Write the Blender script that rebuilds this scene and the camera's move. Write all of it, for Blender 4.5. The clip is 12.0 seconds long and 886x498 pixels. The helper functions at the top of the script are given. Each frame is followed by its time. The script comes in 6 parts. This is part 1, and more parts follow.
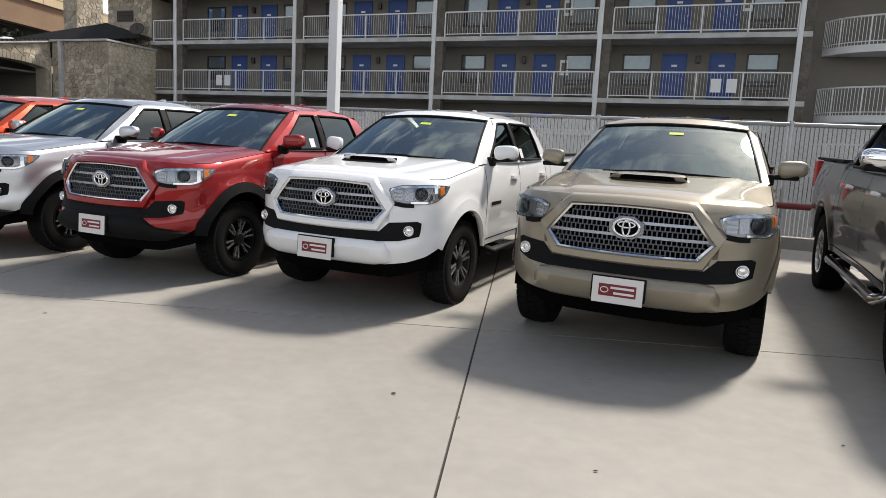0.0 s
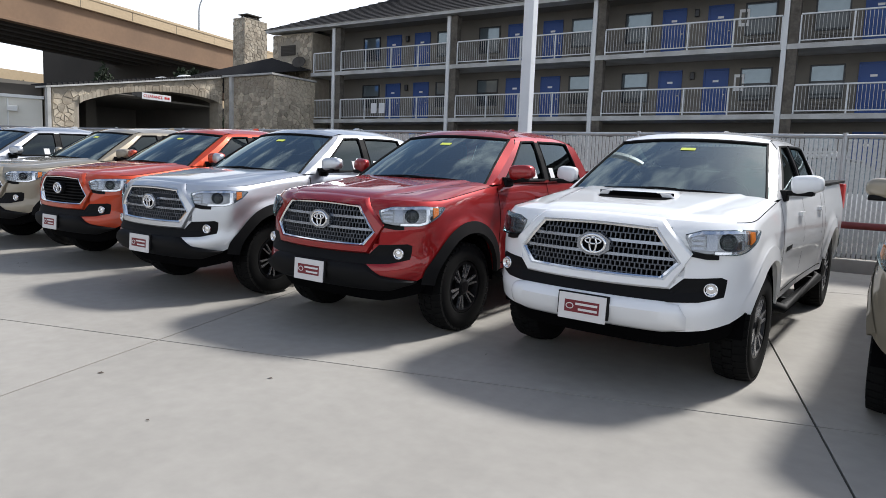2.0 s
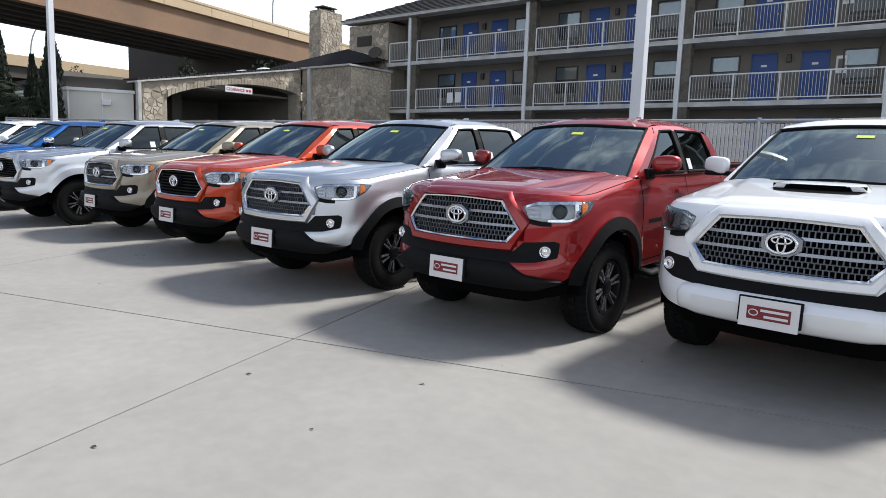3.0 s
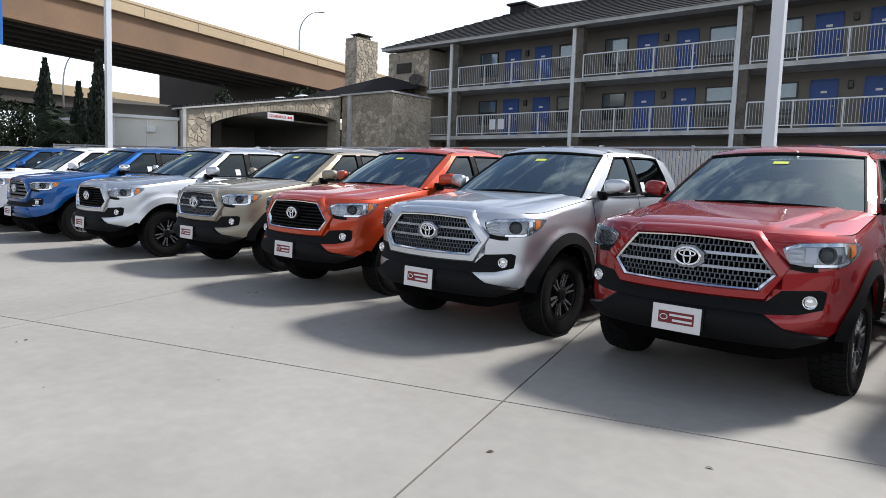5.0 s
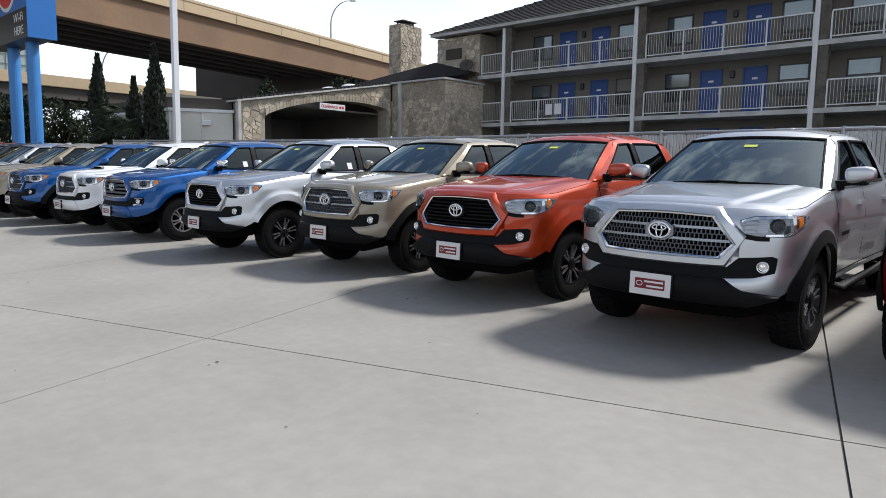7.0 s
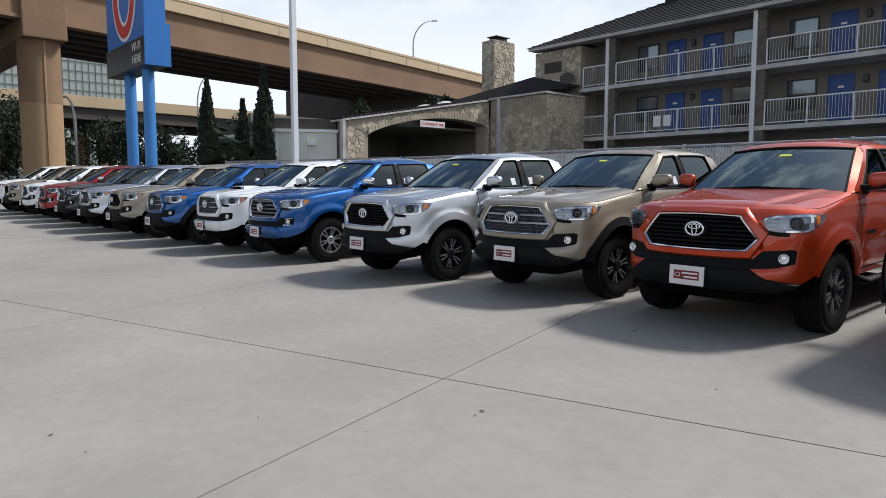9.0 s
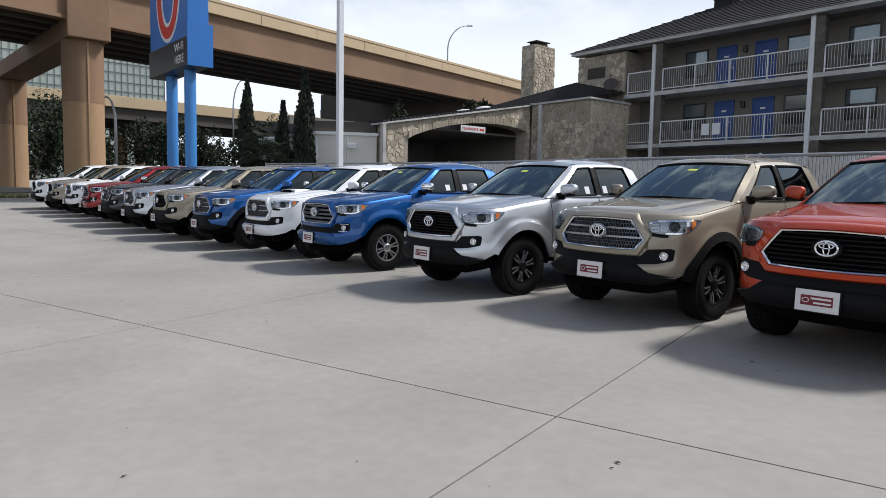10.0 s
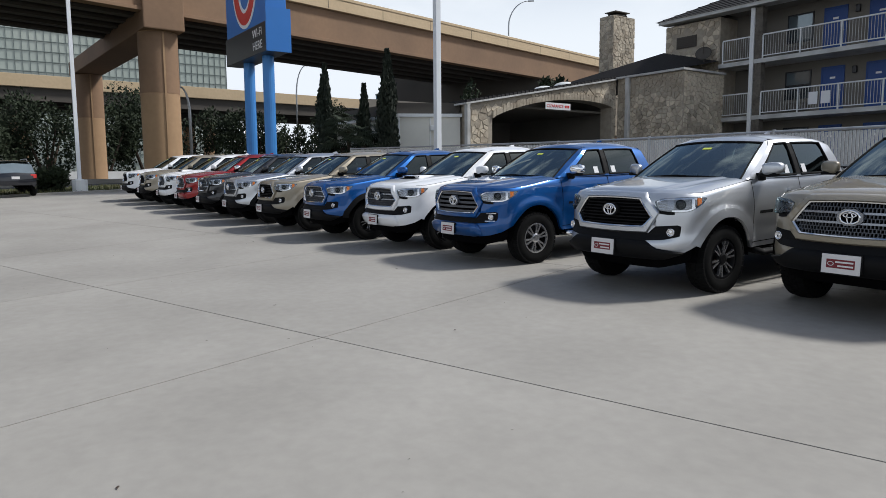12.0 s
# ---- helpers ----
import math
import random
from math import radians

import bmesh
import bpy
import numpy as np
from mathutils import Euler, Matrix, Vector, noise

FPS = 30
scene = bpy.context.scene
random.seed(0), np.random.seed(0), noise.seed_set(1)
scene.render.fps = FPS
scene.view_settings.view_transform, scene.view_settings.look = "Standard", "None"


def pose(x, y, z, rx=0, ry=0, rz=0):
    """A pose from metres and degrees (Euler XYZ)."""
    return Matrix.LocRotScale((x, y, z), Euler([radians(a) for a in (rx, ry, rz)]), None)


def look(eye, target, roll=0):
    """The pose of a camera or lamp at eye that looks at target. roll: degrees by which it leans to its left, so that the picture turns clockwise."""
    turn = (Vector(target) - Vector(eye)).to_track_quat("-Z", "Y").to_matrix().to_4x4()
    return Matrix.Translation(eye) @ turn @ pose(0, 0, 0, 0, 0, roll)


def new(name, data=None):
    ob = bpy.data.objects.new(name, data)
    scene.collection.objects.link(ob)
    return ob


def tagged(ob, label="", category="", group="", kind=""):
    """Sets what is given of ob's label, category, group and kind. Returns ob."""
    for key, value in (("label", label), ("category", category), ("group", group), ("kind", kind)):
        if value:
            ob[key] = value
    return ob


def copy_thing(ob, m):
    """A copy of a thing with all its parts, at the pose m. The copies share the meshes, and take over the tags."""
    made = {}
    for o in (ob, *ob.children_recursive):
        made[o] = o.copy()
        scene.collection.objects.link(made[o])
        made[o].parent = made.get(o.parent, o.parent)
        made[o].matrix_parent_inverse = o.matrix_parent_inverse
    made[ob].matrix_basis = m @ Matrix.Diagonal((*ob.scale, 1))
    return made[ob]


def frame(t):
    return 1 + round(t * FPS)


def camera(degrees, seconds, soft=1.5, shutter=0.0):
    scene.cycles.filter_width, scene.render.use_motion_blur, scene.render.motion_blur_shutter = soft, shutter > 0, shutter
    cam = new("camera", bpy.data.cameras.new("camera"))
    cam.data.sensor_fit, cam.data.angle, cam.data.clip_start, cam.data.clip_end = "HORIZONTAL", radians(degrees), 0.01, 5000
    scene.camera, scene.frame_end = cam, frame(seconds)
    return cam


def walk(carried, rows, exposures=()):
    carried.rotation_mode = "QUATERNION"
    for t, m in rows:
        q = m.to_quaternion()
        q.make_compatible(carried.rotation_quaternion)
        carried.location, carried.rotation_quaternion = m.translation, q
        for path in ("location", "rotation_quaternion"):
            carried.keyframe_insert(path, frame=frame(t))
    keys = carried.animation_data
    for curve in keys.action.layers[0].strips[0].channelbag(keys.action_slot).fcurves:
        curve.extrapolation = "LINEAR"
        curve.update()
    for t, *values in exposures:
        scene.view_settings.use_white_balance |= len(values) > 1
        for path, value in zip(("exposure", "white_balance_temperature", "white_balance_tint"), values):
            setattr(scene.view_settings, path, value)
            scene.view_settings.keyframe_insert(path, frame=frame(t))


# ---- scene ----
cam = camera(66.7, 12.0, soft=0.8)
PATH = [
    (0, (1.838, -4.925, 1.541), (1.13, -3.085, 1.202), 2.7),
    (0.5, (1.523, -4.685, 1.538), (0.626, -2.918, 1.263), 1.7),
    (1, (1.148, -4.506, 1.511), (0.128, -2.81, 1.225), 4.5),
    (1.5, (0.767, -4.439, 1.521), (-0.274, -2.788, 1.085), 2.3),
    (2, (0.413, -4.352, 1.554), (-0.648, -2.681, 1.267), 1.6),
    (2.5, (0.056, -4.333, 1.538), (-1.159, -2.763, 1.302), 2.3),
    (3, (-0.282, -4.44, 1.552), (-1.495, -2.883, 1.23), 1.1),
    (3.5, (-0.675, -4.457, 1.554), (-1.94, -2.927, 1.309), 0.6),
    (3.7, (-0.838, -4.484, 1.568), (-2.137, -2.977, 1.362), 2.9),
    (5.3, (-2.114, -4.803, 1.548), (-3.359, -3.266, 1.254), 0.6),
    (5.5, (-2.283, -4.805, 1.559), (-3.497, -3.254, 1.217), 1.4),
    (6, (-2.753, -4.955, 1.539), (-4.029, -3.445, 1.237), -0.7),
    (6.5, (-3.193, -5.139, 1.552), (-4.497, -3.654, 1.245), 1.3),
    (7, (-3.598, -5.244, 1.574), (-4.91, -3.761, 1.29), -0.1),
    (7.2, (-3.734, -5.243, 1.593), (-5.147, -3.839, 1.413), -2.5),
    (9, (-5.215, -5.654, 1.539), (-6.687, -4.319, 1.308), -1.1),
    (9.5, (-5.59, -5.571, 1.573), (-7.024, -4.205, 1.293), -0.3),
    (10, (-6.052, -5.677, 1.558), (-7.577, -4.401, 1.343), -0.1),
    (10.5, (-6.416, -5.843, 1.534), (-7.908, -4.541, 1.253), -1.2),
    (11, (-6.818, -5.942, 1.539), (-8.308, -4.629, 1.307), -0.4),
    (11.5, (-7.341, -6.048, 1.594), (-9.001, -4.953, 1.381), 0.1),
    (12, (-7.763, -6.182, 1.612), (-9.384, -5.04, 1.344), -1.7),
]
EXPOSURES = [(0, 0.04, 6750, 10), (1.5, -0.06, 6350, 10), (2.5, 0.06, 6150, 10), (6.5, -0.12, 6150, 10), (9.0, -0.38, 6150, 10), (10.5, -0.32, 6150, 10), (12, -0.48, 6150, 9)]
# the lot falls gently away from the motel: its plane, as a turn of the upright world
LOT = Vector((-0.00675, 0.0321, 1.0)).rotation_difference(Vector((0, 0, 1))).to_matrix().to_4x4()
walk(cam, [(t, LOT @ look(e, a, r)) for t, e, a, r in PATH], exposures=EXPOSURES)

# ---- world, sun ----
world = bpy.data.worlds.new("sky")
scene.world = world
world.use_nodes = True
wn, wl = world.node_tree.nodes, world.node_tree.links
wn.clear()
sky = wn.new("ShaderNodeTexSky")
sky.sky_type = "NISHITA"
sky.sun_disc = False
sky.sun_elevation = radians(50)
sky.sun_rotation = radians(27)
sky.air_density, sky.dust_density = 1.0, 2.0
wtc = wn.new("ShaderNodeTexCoord")
wmap = wn.new("ShaderNodeMapping")
wmap.inputs["Scale"].default_value = (1.0, 1.0, 2.2)
wnoise = wn.new("ShaderNodeTexNoise")
wnoise.inputs["Scale"].default_value = 4.2
wnoise.inputs["Detail"].default_value = 7
wnoise.inputs["Roughness"].default_value = 0.58
wramp = wn.new("ShaderNodeValToRGB")
wramp.color_ramp.elements[0].position, wramp.color_ramp.elements[1].position = 0.475, 0.63
wramp.color_ramp.elements[0].color = (0, 0, 0, 1)
wramp.color_ramp.elements[1].color = (1, 1, 1, 1)
wmix = wn.new("ShaderNodeMix")
wmix.data_type = "RGBA"
wmix.inputs["B"].default_value = (8.0, 8.2, 8.5, 1)
wlow = wn.new("ShaderNodeMix")
wlow.data_type = "RGBA"
wlow.inputs["B"].default_value = (9.6, 9.9, 10.2, 1)
wbg = wn.new("ShaderNodeBackground")
wbg.inputs["Strength"].default_value = 0.13
wout = wn.new("ShaderNodeOutputWorld")
wl.new(wtc.outputs["Generated"], wmap.inputs["Vector"])
wl.new(wmap.outputs["Vector"], wnoise.inputs["Vector"])
wl.new(wnoise.outputs["Fac"], wramp.inputs["Fac"])
wsep = wn.new("ShaderNodeSeparateXYZ")
whaze = wn.new("ShaderNodeMapRange")
whaze.interpolation_type = "SMOOTHSTEP"
whaze.inputs["From Min"].default_value, whaze.inputs["From Max"].default_value = 0.17, 0.42
whaze.inputs["To Min"].default_value, whaze.inputs["To Max"].default_value = 1.0, 0.0
wl.new(wtc.outputs["Generated"], wsep.inputs["Vector"])
wl.new(wsep.outputs["Z"], whaze.inputs["Value"])
wl.new(wramp.outputs["Color"], wmix.inputs["Factor"])
wl.new(sky.outputs["Color"], wmix.inputs["A"])
wl.new(wmix.outputs["Result"], wlow.inputs["A"])
wl.new(whaze.outputs["Result"], wlow.inputs["Factor"])
wl.new(wlow.outputs["Result"], wbg.inputs["Color"])
wl.new(wbg.outputs["Background"], wout.inputs["Surface"])

sun = new("sun", bpy.data.lights.new("sun", "SUN"))
sun.data.energy, sun.data.angle, sun.data.color = 5.0, radians(8), (1.0, 0.955, 0.89)
sun.matrix_world = look((0.38, 0.75, 1.0), (0, 0, 0))


# ---- materials ----
def mat(name, color, rough=0.6, metal=0.0, vary=0.0, scale=4.0, fine=0.0, fine_scale=60.0, bump=0.0, coat=0.0, spec=0.5, tint=None,
        random_tone=0.0):
    """Principled surface: a base colour that wanders at two scales, with relief."""
    m = bpy.data.materials.new(name)
    m.use_nodes = True
    n, l = m.node_tree.nodes, m.node_tree.links
    b = n["Principled BSDF"]
    b.inputs["Roughness"].default_value = rough
    b.inputs["Metallic"].default_value = metal
    b.inputs["Specular IOR Level"].default_value = spec
    b.inputs["Coat Weight"].default_value = coat
    b.inputs["Coat Roughness"].default_value = 0.03
    b.inputs["Base Color"].default_value = (*color, 1)
    if vary or fine or bump or random_tone:
        tc = n.new("ShaderNodeTexCoord")
        big, small = n.new("ShaderNodeTexNoise"), n.new("ShaderNodeTexNoise")
        big.inputs["Scale"].default_value, big.inputs["Detail"].default_value = scale, 5
        small.inputs["Scale"].default_value, small.inputs["Detail"].default_value = fine_scale, 4
        l.new(tc.outputs["Object"], big.inputs["Vector"])
        l.new(tc.outputs["Object"], small.inputs["Vector"])
        last = None
        other = tint or tuple(c * 0.55 for c in color)
        mix = n.new("ShaderNodeMix")
        mix.data_type = "RGBA"
        mix.inputs["A"].default_value = (*color, 1)
        mix.inputs["B"].default_value = (*other, 1)
        r = n.new("ShaderNodeMapRange")
        r.inputs["From Min"].default_value, r.inputs["From Max"].default_value = 0.35, 0.7
        r.inputs["To Max"].default_value = vary
        l.new(big.outputs["Fac"], r.inputs["Value"])
        l.new(r.outputs["Result"], mix.inputs["Factor"])
        mix2 = n.new("ShaderNodeMix")
        mix2.data_type = "RGBA"
        mix2.blend_type = "MULTIPLY"
        mix2.inputs["Factor"].default_value = fine
        l.new(mix.outputs["Result"], mix2.inputs["A"])
        l.new(small.outputs["Fac"], mix2.inputs["B"])
        last = mix2.outputs["Result"]
        if random_tone:
            oi = n.new("ShaderNodeObjectInfo")
            r3 = n.new("ShaderNodeMapRange")
            r3.inputs["To Min"].default_value, r3.inputs["To Max"].default_value = 1 - random_tone, 1 + random_tone
            l.new(oi.outputs["Random"], r3.inputs["Value"])
            hsv = n.new("ShaderNodeHueSaturation")
            l.new(r3.outputs["Result"], hsv.inputs["Value"])
            l.new(last, hsv.inputs["Color"])
            last = hsv.outputs["Color"]
        l.new(last, b.inputs["Base Color"])
        if bump:
            bp = n.new("ShaderNodeBump")
            bp.inputs["Strength"].default_value = bump
            bp.inputs["Distance"].default_value = 0.02
            l.new(small.outputs["Fac"], bp.inputs["Height"])
            l.new(bp.outputs["Normal"], b.inputs["Normal"])
    return m


def glass_mat(name, color, through_share, ior=1.7):
    """Tinted car glass: clear tint mixed with mirror gloss by Fresnel."""
    m = bpy.data.materials.new(name)
    m.use_nodes = True
    n, l = m.node_tree.nodes, m.node_tree.links
    n.clear()
    out = n.new("ShaderNodeOutputMaterial")
    tr, gl, fr, mx = (n.new("ShaderNode" + k) for k in ("BsdfTransparent", "BsdfGlossy", "Fresnel", "MixShader"))
    tr.inputs["Color"].default_value = (*[c * through_share for c in color], 1)
    gl.inputs["Roughness"].default_value = 0.02
    gl.inputs["Color"].default_value = (0.80, 0.95, 0.97, 1)
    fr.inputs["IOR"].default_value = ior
    l.new(fr.outputs["Fac"], mx.inputs["Fac"])
    l.new(tr.outputs["BSDF"], mx.inputs[1])
    l.new(gl.outputs["BSDF"], mx.inputs[2])
    l.new(mx.outputs["Shader"], out.inputs["Surface"])
    return m


def paint(name, color, metal=0.0, rough=0.35):
    return mat(name, color, rough=rough, metal=metal, coat=1.0, spec=0.3, fine=0.08 if metal else 0.0, fine_scale=900, vary=0.06, scale=1.5)


M_CONC = mat("concrete", (0.375, 0.355, 0.32), 0.72, vary=0.75, scale=0.5, fine=0.24, fine_scale=9, bump=0.05, tint=(0.285, 0.268, 0.24), random_tone=0.03)
M_JOINT = mat("joint_filler", (0.08, 0.075, 0.07), 0.9, vary=0.6, scale=3, fine=0.4)
M_GRASS = mat("grass", (0.09, 0.11, 0.035), 0.9, vary=0.9, scale=0.6, fine=0.5, fine_scale=12, bump=0.6, tint=(0.14, 0.12, 0.06))
M_ASPH = mat("asphalt", (0.07, 0.07, 0.07), 0.85, vary=0.5, scale=0.3, fine=0.3, fine_scale=40, bump=0.2)
M_STONE = mat("ledge_stone", (0.72, 0.63, 0.49), 0.9, vary=0.9, scale=1.3, fine=0.5, fine_scale=7, bump=0.7, tint=(0.47, 0.39, 0.29), random_tone=0.28)
M_PIER = mat("weathered_pier_stone", (0.21, 0.185, 0.15), 0.9, vary=0.9, scale=2.5, fine=0.6, fine_scale=9, bump=0.9, tint=(0.10, 0.085, 0.07))
M_MORTAR = mat("stone_mortar", (0.52, 0.455, 0.36), 0.95, vary=0.5, fine=0.4, bump=0.4)
M_STUCCO = mat("motel_stucco", (0.215, 0.197, 0.168), 0.9, vary=0.35, scale=0.7, fine=0.2, fine_scale=25, bump=0.15)
M_CREAM = mat("cream_stucco", (0.82, 0.80, 0.72), 0.9, vary=0.35, scale=0.5, fine=0.15, bump=0.1)
M_WHITE = mat("white_paint", (0.80, 0.81, 0.80), 0.55, vary=0.3, scale=1.0, fine=0.12, tint=(0.52, 0.51, 0.48))
M_GREYW = mat("weathered_white_paint", (0.64, 0.635, 0.61), 0.6, vary=0.6, scale=1.4, fine=0.25, tint=(0.30, 0.28, 0.25))
M_BLUED = mat("blue_door_paint", (0.016, 0.068, 0.27), 0.45, vary=0.25, scale=1.0, fine=0.1)
M_SHING = mat("dark_shingle", (0.034, 0.031, 0.031), 0.9, vary=0.6, scale=1.2, fine=0.5, fine_scale=14, bump=0.5)
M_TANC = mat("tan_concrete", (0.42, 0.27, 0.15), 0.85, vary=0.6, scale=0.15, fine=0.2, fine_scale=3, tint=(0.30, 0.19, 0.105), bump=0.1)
M_TANS = mat("brown_concrete", (0.27, 0.165, 0.095), 0.8, vary=0.6, scale=0.2, fine=0.2, fine_scale=3, tint=(0.17, 0.105, 0.065))
M_TANL = mat("tan_parapet", (0.60, 0.46, 0.29), 0.85, vary=0.5, scale=0.15, fine=0.2, fine_scale=3, tint=(0.48, 0.36, 0.22))
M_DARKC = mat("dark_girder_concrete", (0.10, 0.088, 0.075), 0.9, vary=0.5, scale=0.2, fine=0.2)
M_POLE = mat("white_pole_paint", (0.78, 0.80, 0.82), 0.4, vary=0.2, scale=2, fine=0.08, tint=(0.6, 0.6, 0.58))
M_GALV = mat("galvanised_steel", (0.45, 0.46, 0.47), 0.45, metal=0.8, vary=0.4, scale=6)
M_SLAT = mat("fence_slat", (0.62, 0.63, 0.62), 0.55, vary=0.45, scale=1.3, fine=0.2, tint=(0.42, 0.42, 0.41))
M_RED_RAIL = mat("dark_red_rail_paint", (0.16, 0.02, 0.018), 0.5, vary=0.5, scale=3)
M_SIGNB = mat("sign_blue", (0.025, 0.17, 0.52), 0.4, vary=0.15, scale=0.8, fine=0.05)
M_SIGNPOST = mat("post_blue", (0.06, 0.25, 0.62), 0.45, vary=0.25, scale=1.0)
M_SIGNRED = mat("sign_red", (0.60, 0.035, 0.03), 0.4, vary=0.1)
M_SIGNWH = mat("sign_white", (0.80, 0.80, 0.80), 0.4, vary=0.1)
M_SIGNBK = mat("sign_black", (0.012, 0.014, 0.018), 0.35, vary=0.2)
M_BLACK = mat("black_plastic", (0.008, 0.008, 0.0085), 0.6, spec=0.13, vary=0.3, scale=8, fine=0.2, fine_scale=200)
M_DARKIN = mat("cab_lining", (0.03, 0.03, 0.032), 0.85, vary=0.4, scale=5)
M_TYRE = mat("tyre_rubber", (0.007, 0.007, 0.007), 0.9, spec=0.15, vary=0.4, scale=9, fine=0.3)
M_RIM = mat("machined_alloy", (0.72, 0.72, 0.73), 0.24, metal=0.9, vary=0.3, scale=8)
M_RIMD = mat("dark_alloy", (0.02, 0.02, 0.022), 0.35, metal=0.6, vary=0.3, scale=8)
M_CHROME = mat("chrome", (0.82, 0.83, 0.85), 0.08, metal=1.0, vary=0.06, scale=9)
M_GRILLE = mat("grey_grille_plastic", (0.10, 0.108, 0.125), 0.3, metal=0.6, vary=0.2, scale=9)
M_SATIN = mat("satin_silver_plastic", (0.29, 0.31, 0.35), 0.22, metal=0.85, vary=0.15, scale=9)
# near-black: shade of recesses and underbody put into colour; plain black emblem field too
M_HOLE = mat("black_and_recess_shade", (0.0025, 0.0025, 0.003), 0.95, spec=0.05, vary=0.3)
M_LAMPIN = mat("lamp_reflector", (0.80, 0.81, 0.83), 0.12, metal=0.9, vary=0.3, scale=25)
M_LAMPBK = mat("lamp_housing", (0.24, 0.25, 0.265), 0.16, metal=0.9, vary=0.8, scale=26)
M_AMBER = mat("amber_lens", (0.75, 0.20, 0.015), 0.2, vary=0.2, scale=30)
M_PLATEW = mat("plate_white", (0.72, 0.70, 0.69), 0.4, vary=0.1)
M_PLATER = mat("plate_red", (0.17, 0.008, 0.016), 0.5, vary=0.1)
M_YTAG = mat("yellow_tag", (0.62, 0.70, 0.10), 0.5, vary=0.1)
M_LENS = glass_mat("lamp_lens", (0.97, 0.97, 0.98), 0.98, 1.32)
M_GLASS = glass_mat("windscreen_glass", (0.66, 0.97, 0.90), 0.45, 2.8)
M_TINT = glass_mat("tinted_side_glass", (0.75, 0.85, 0.85), 0.06, 1.7)
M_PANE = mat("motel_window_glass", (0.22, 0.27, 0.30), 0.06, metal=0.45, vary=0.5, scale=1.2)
# lower panes: the same glass with shade put into a darker base colour
M_PANE_LOW = mat("window_glass_painted_shade", (0.05, 0.06, 0.065), 0.08, metal=0.2, vary=0.5, scale=1.2)
M_TOWER = mat("curtain_wall_glass", (0.33, 0.37, 0.33), 0.15, metal=0.2, vary=0.6, scale=0.06, tint=(0.46, 0.48, 0.42))
M_TOWER2 = mat("blue_tower_glass", (0.10, 0.20, 0.28), 0.12, metal=0.3, vary=0.4, scale=0.05)
M_MULL = mat("mullion", (0.15, 0.18, 0.17), 0.5, vary=0.2)
M_LEAF_CY = mat("cypress_leaf", (0.018, 0.027, 0.014), 0.8, vary=0.8, scale=2.0, random_tone=0.2)
M_LEAF = mat("dark_leaf", (0.024, 0.037, 0.014), 0.85, vary=0.8, scale=0.8)
M_BARK = mat("bark", (0.10, 0.07, 0.05), 0.9, vary=0.6, fine=0.4, bump=0.6)

PAINTS = {
    "tan": paint("quicksand_paint", (0.315, 0.275, 0.205), 0.4, 0.44),
    "white": paint("white_car_paint", (0.86, 0.865, 0.87), 0.0, 0.3),
    "red": paint("deep_red_metallic_paint", (0.30, 0.007, 0.008), 0.6, 0.45),
    "silver": paint("silver_metallic_paint", (0.61, 0.63, 0.66), 0.92, 0.39),
    "orange": paint("orange_red_paint", (0.50, 0.048, 0.007), 0.45, 0.45),
    "blue": paint("bright_blue_metallic_paint", (0.001, 0.078, 0.29), 0.65, 0.42),
    "grey": paint("dark_grey_metallic_paint", (0.11, 0.112, 0.115), 0.5, 0.44),
    "black": paint("black_car_paint", (0.012, 0.013, 0.018), 0.2, 0.4),
}


# ---- mesh helpers ----
def part(name, bm, material, parent=None, label="", smooth=False, m=None):
    """Links a bmesh as one mesh object under a thing or part."""
    me = bpy.data.meshes.new(name)
    bm.to_mesh(me)
    bm.free()
    for k in material if isinstance(material, (list, tuple)) else [material]:
        me.materials.append(k)
    if smooth:
        me.shade_smooth()
    ob = new(name, me)
    if parent is not None:
        ob.parent = parent
    if m is not None:
        ob.matrix_basis = m
    if label:
        ob["label"] = label
    return ob


def smooth_by_angle(ob, degrees=35):
    """Smooth faces, with edges steeper than the angle kept sharp."""
    bm = bmesh.new()
    bm.from_mesh(ob.data)
    for fc in bm.faces:
        fc.smooth = True
    for e in bm.edges:
        if len(e.link_faces) == 2 and e.calc_face_angle(0) > radians(degrees):
            e.smooth = False
    bm.to_mesh(ob.data)
    bm.free()
    return ob


def empty(name, m, label="", category="", group="", kind=""):
    ob = new(name)
    ob.empty_display_size = 0.2
    ob.matrix_basis = m
    return tagged(ob, label, category, group, kind)


def box(bm, x0, x1, y0, y1, z0, z1, bevel=0.0):
    v = [bm.verts.new((x, y, z)) for x in (x0, x1) for y in (y0, y1) for z in (z0, z1)]
    fs = [bm.faces.new([v[i] for i in q]) for q in ((0, 1, 3, 2), (4, 6, 7, 5), (0, 4, 5, 1), (2, 3, 7, 6), (0, 2, 6, 4), (1, 5, 7, 3))]
    if bevel:
        es = list({e for fc in fs for e in fc.edges})
        bmesh.ops.bevel(bm, geom=es, offset=bevel, segments=2, affect="EDGES", profile=0.6)
    return bm


def boxes(*rows, bevel=0.0):
    bm = bmesh.new()
    for r in rows:
        box(bm, *r, bevel=bevel)
    return bm


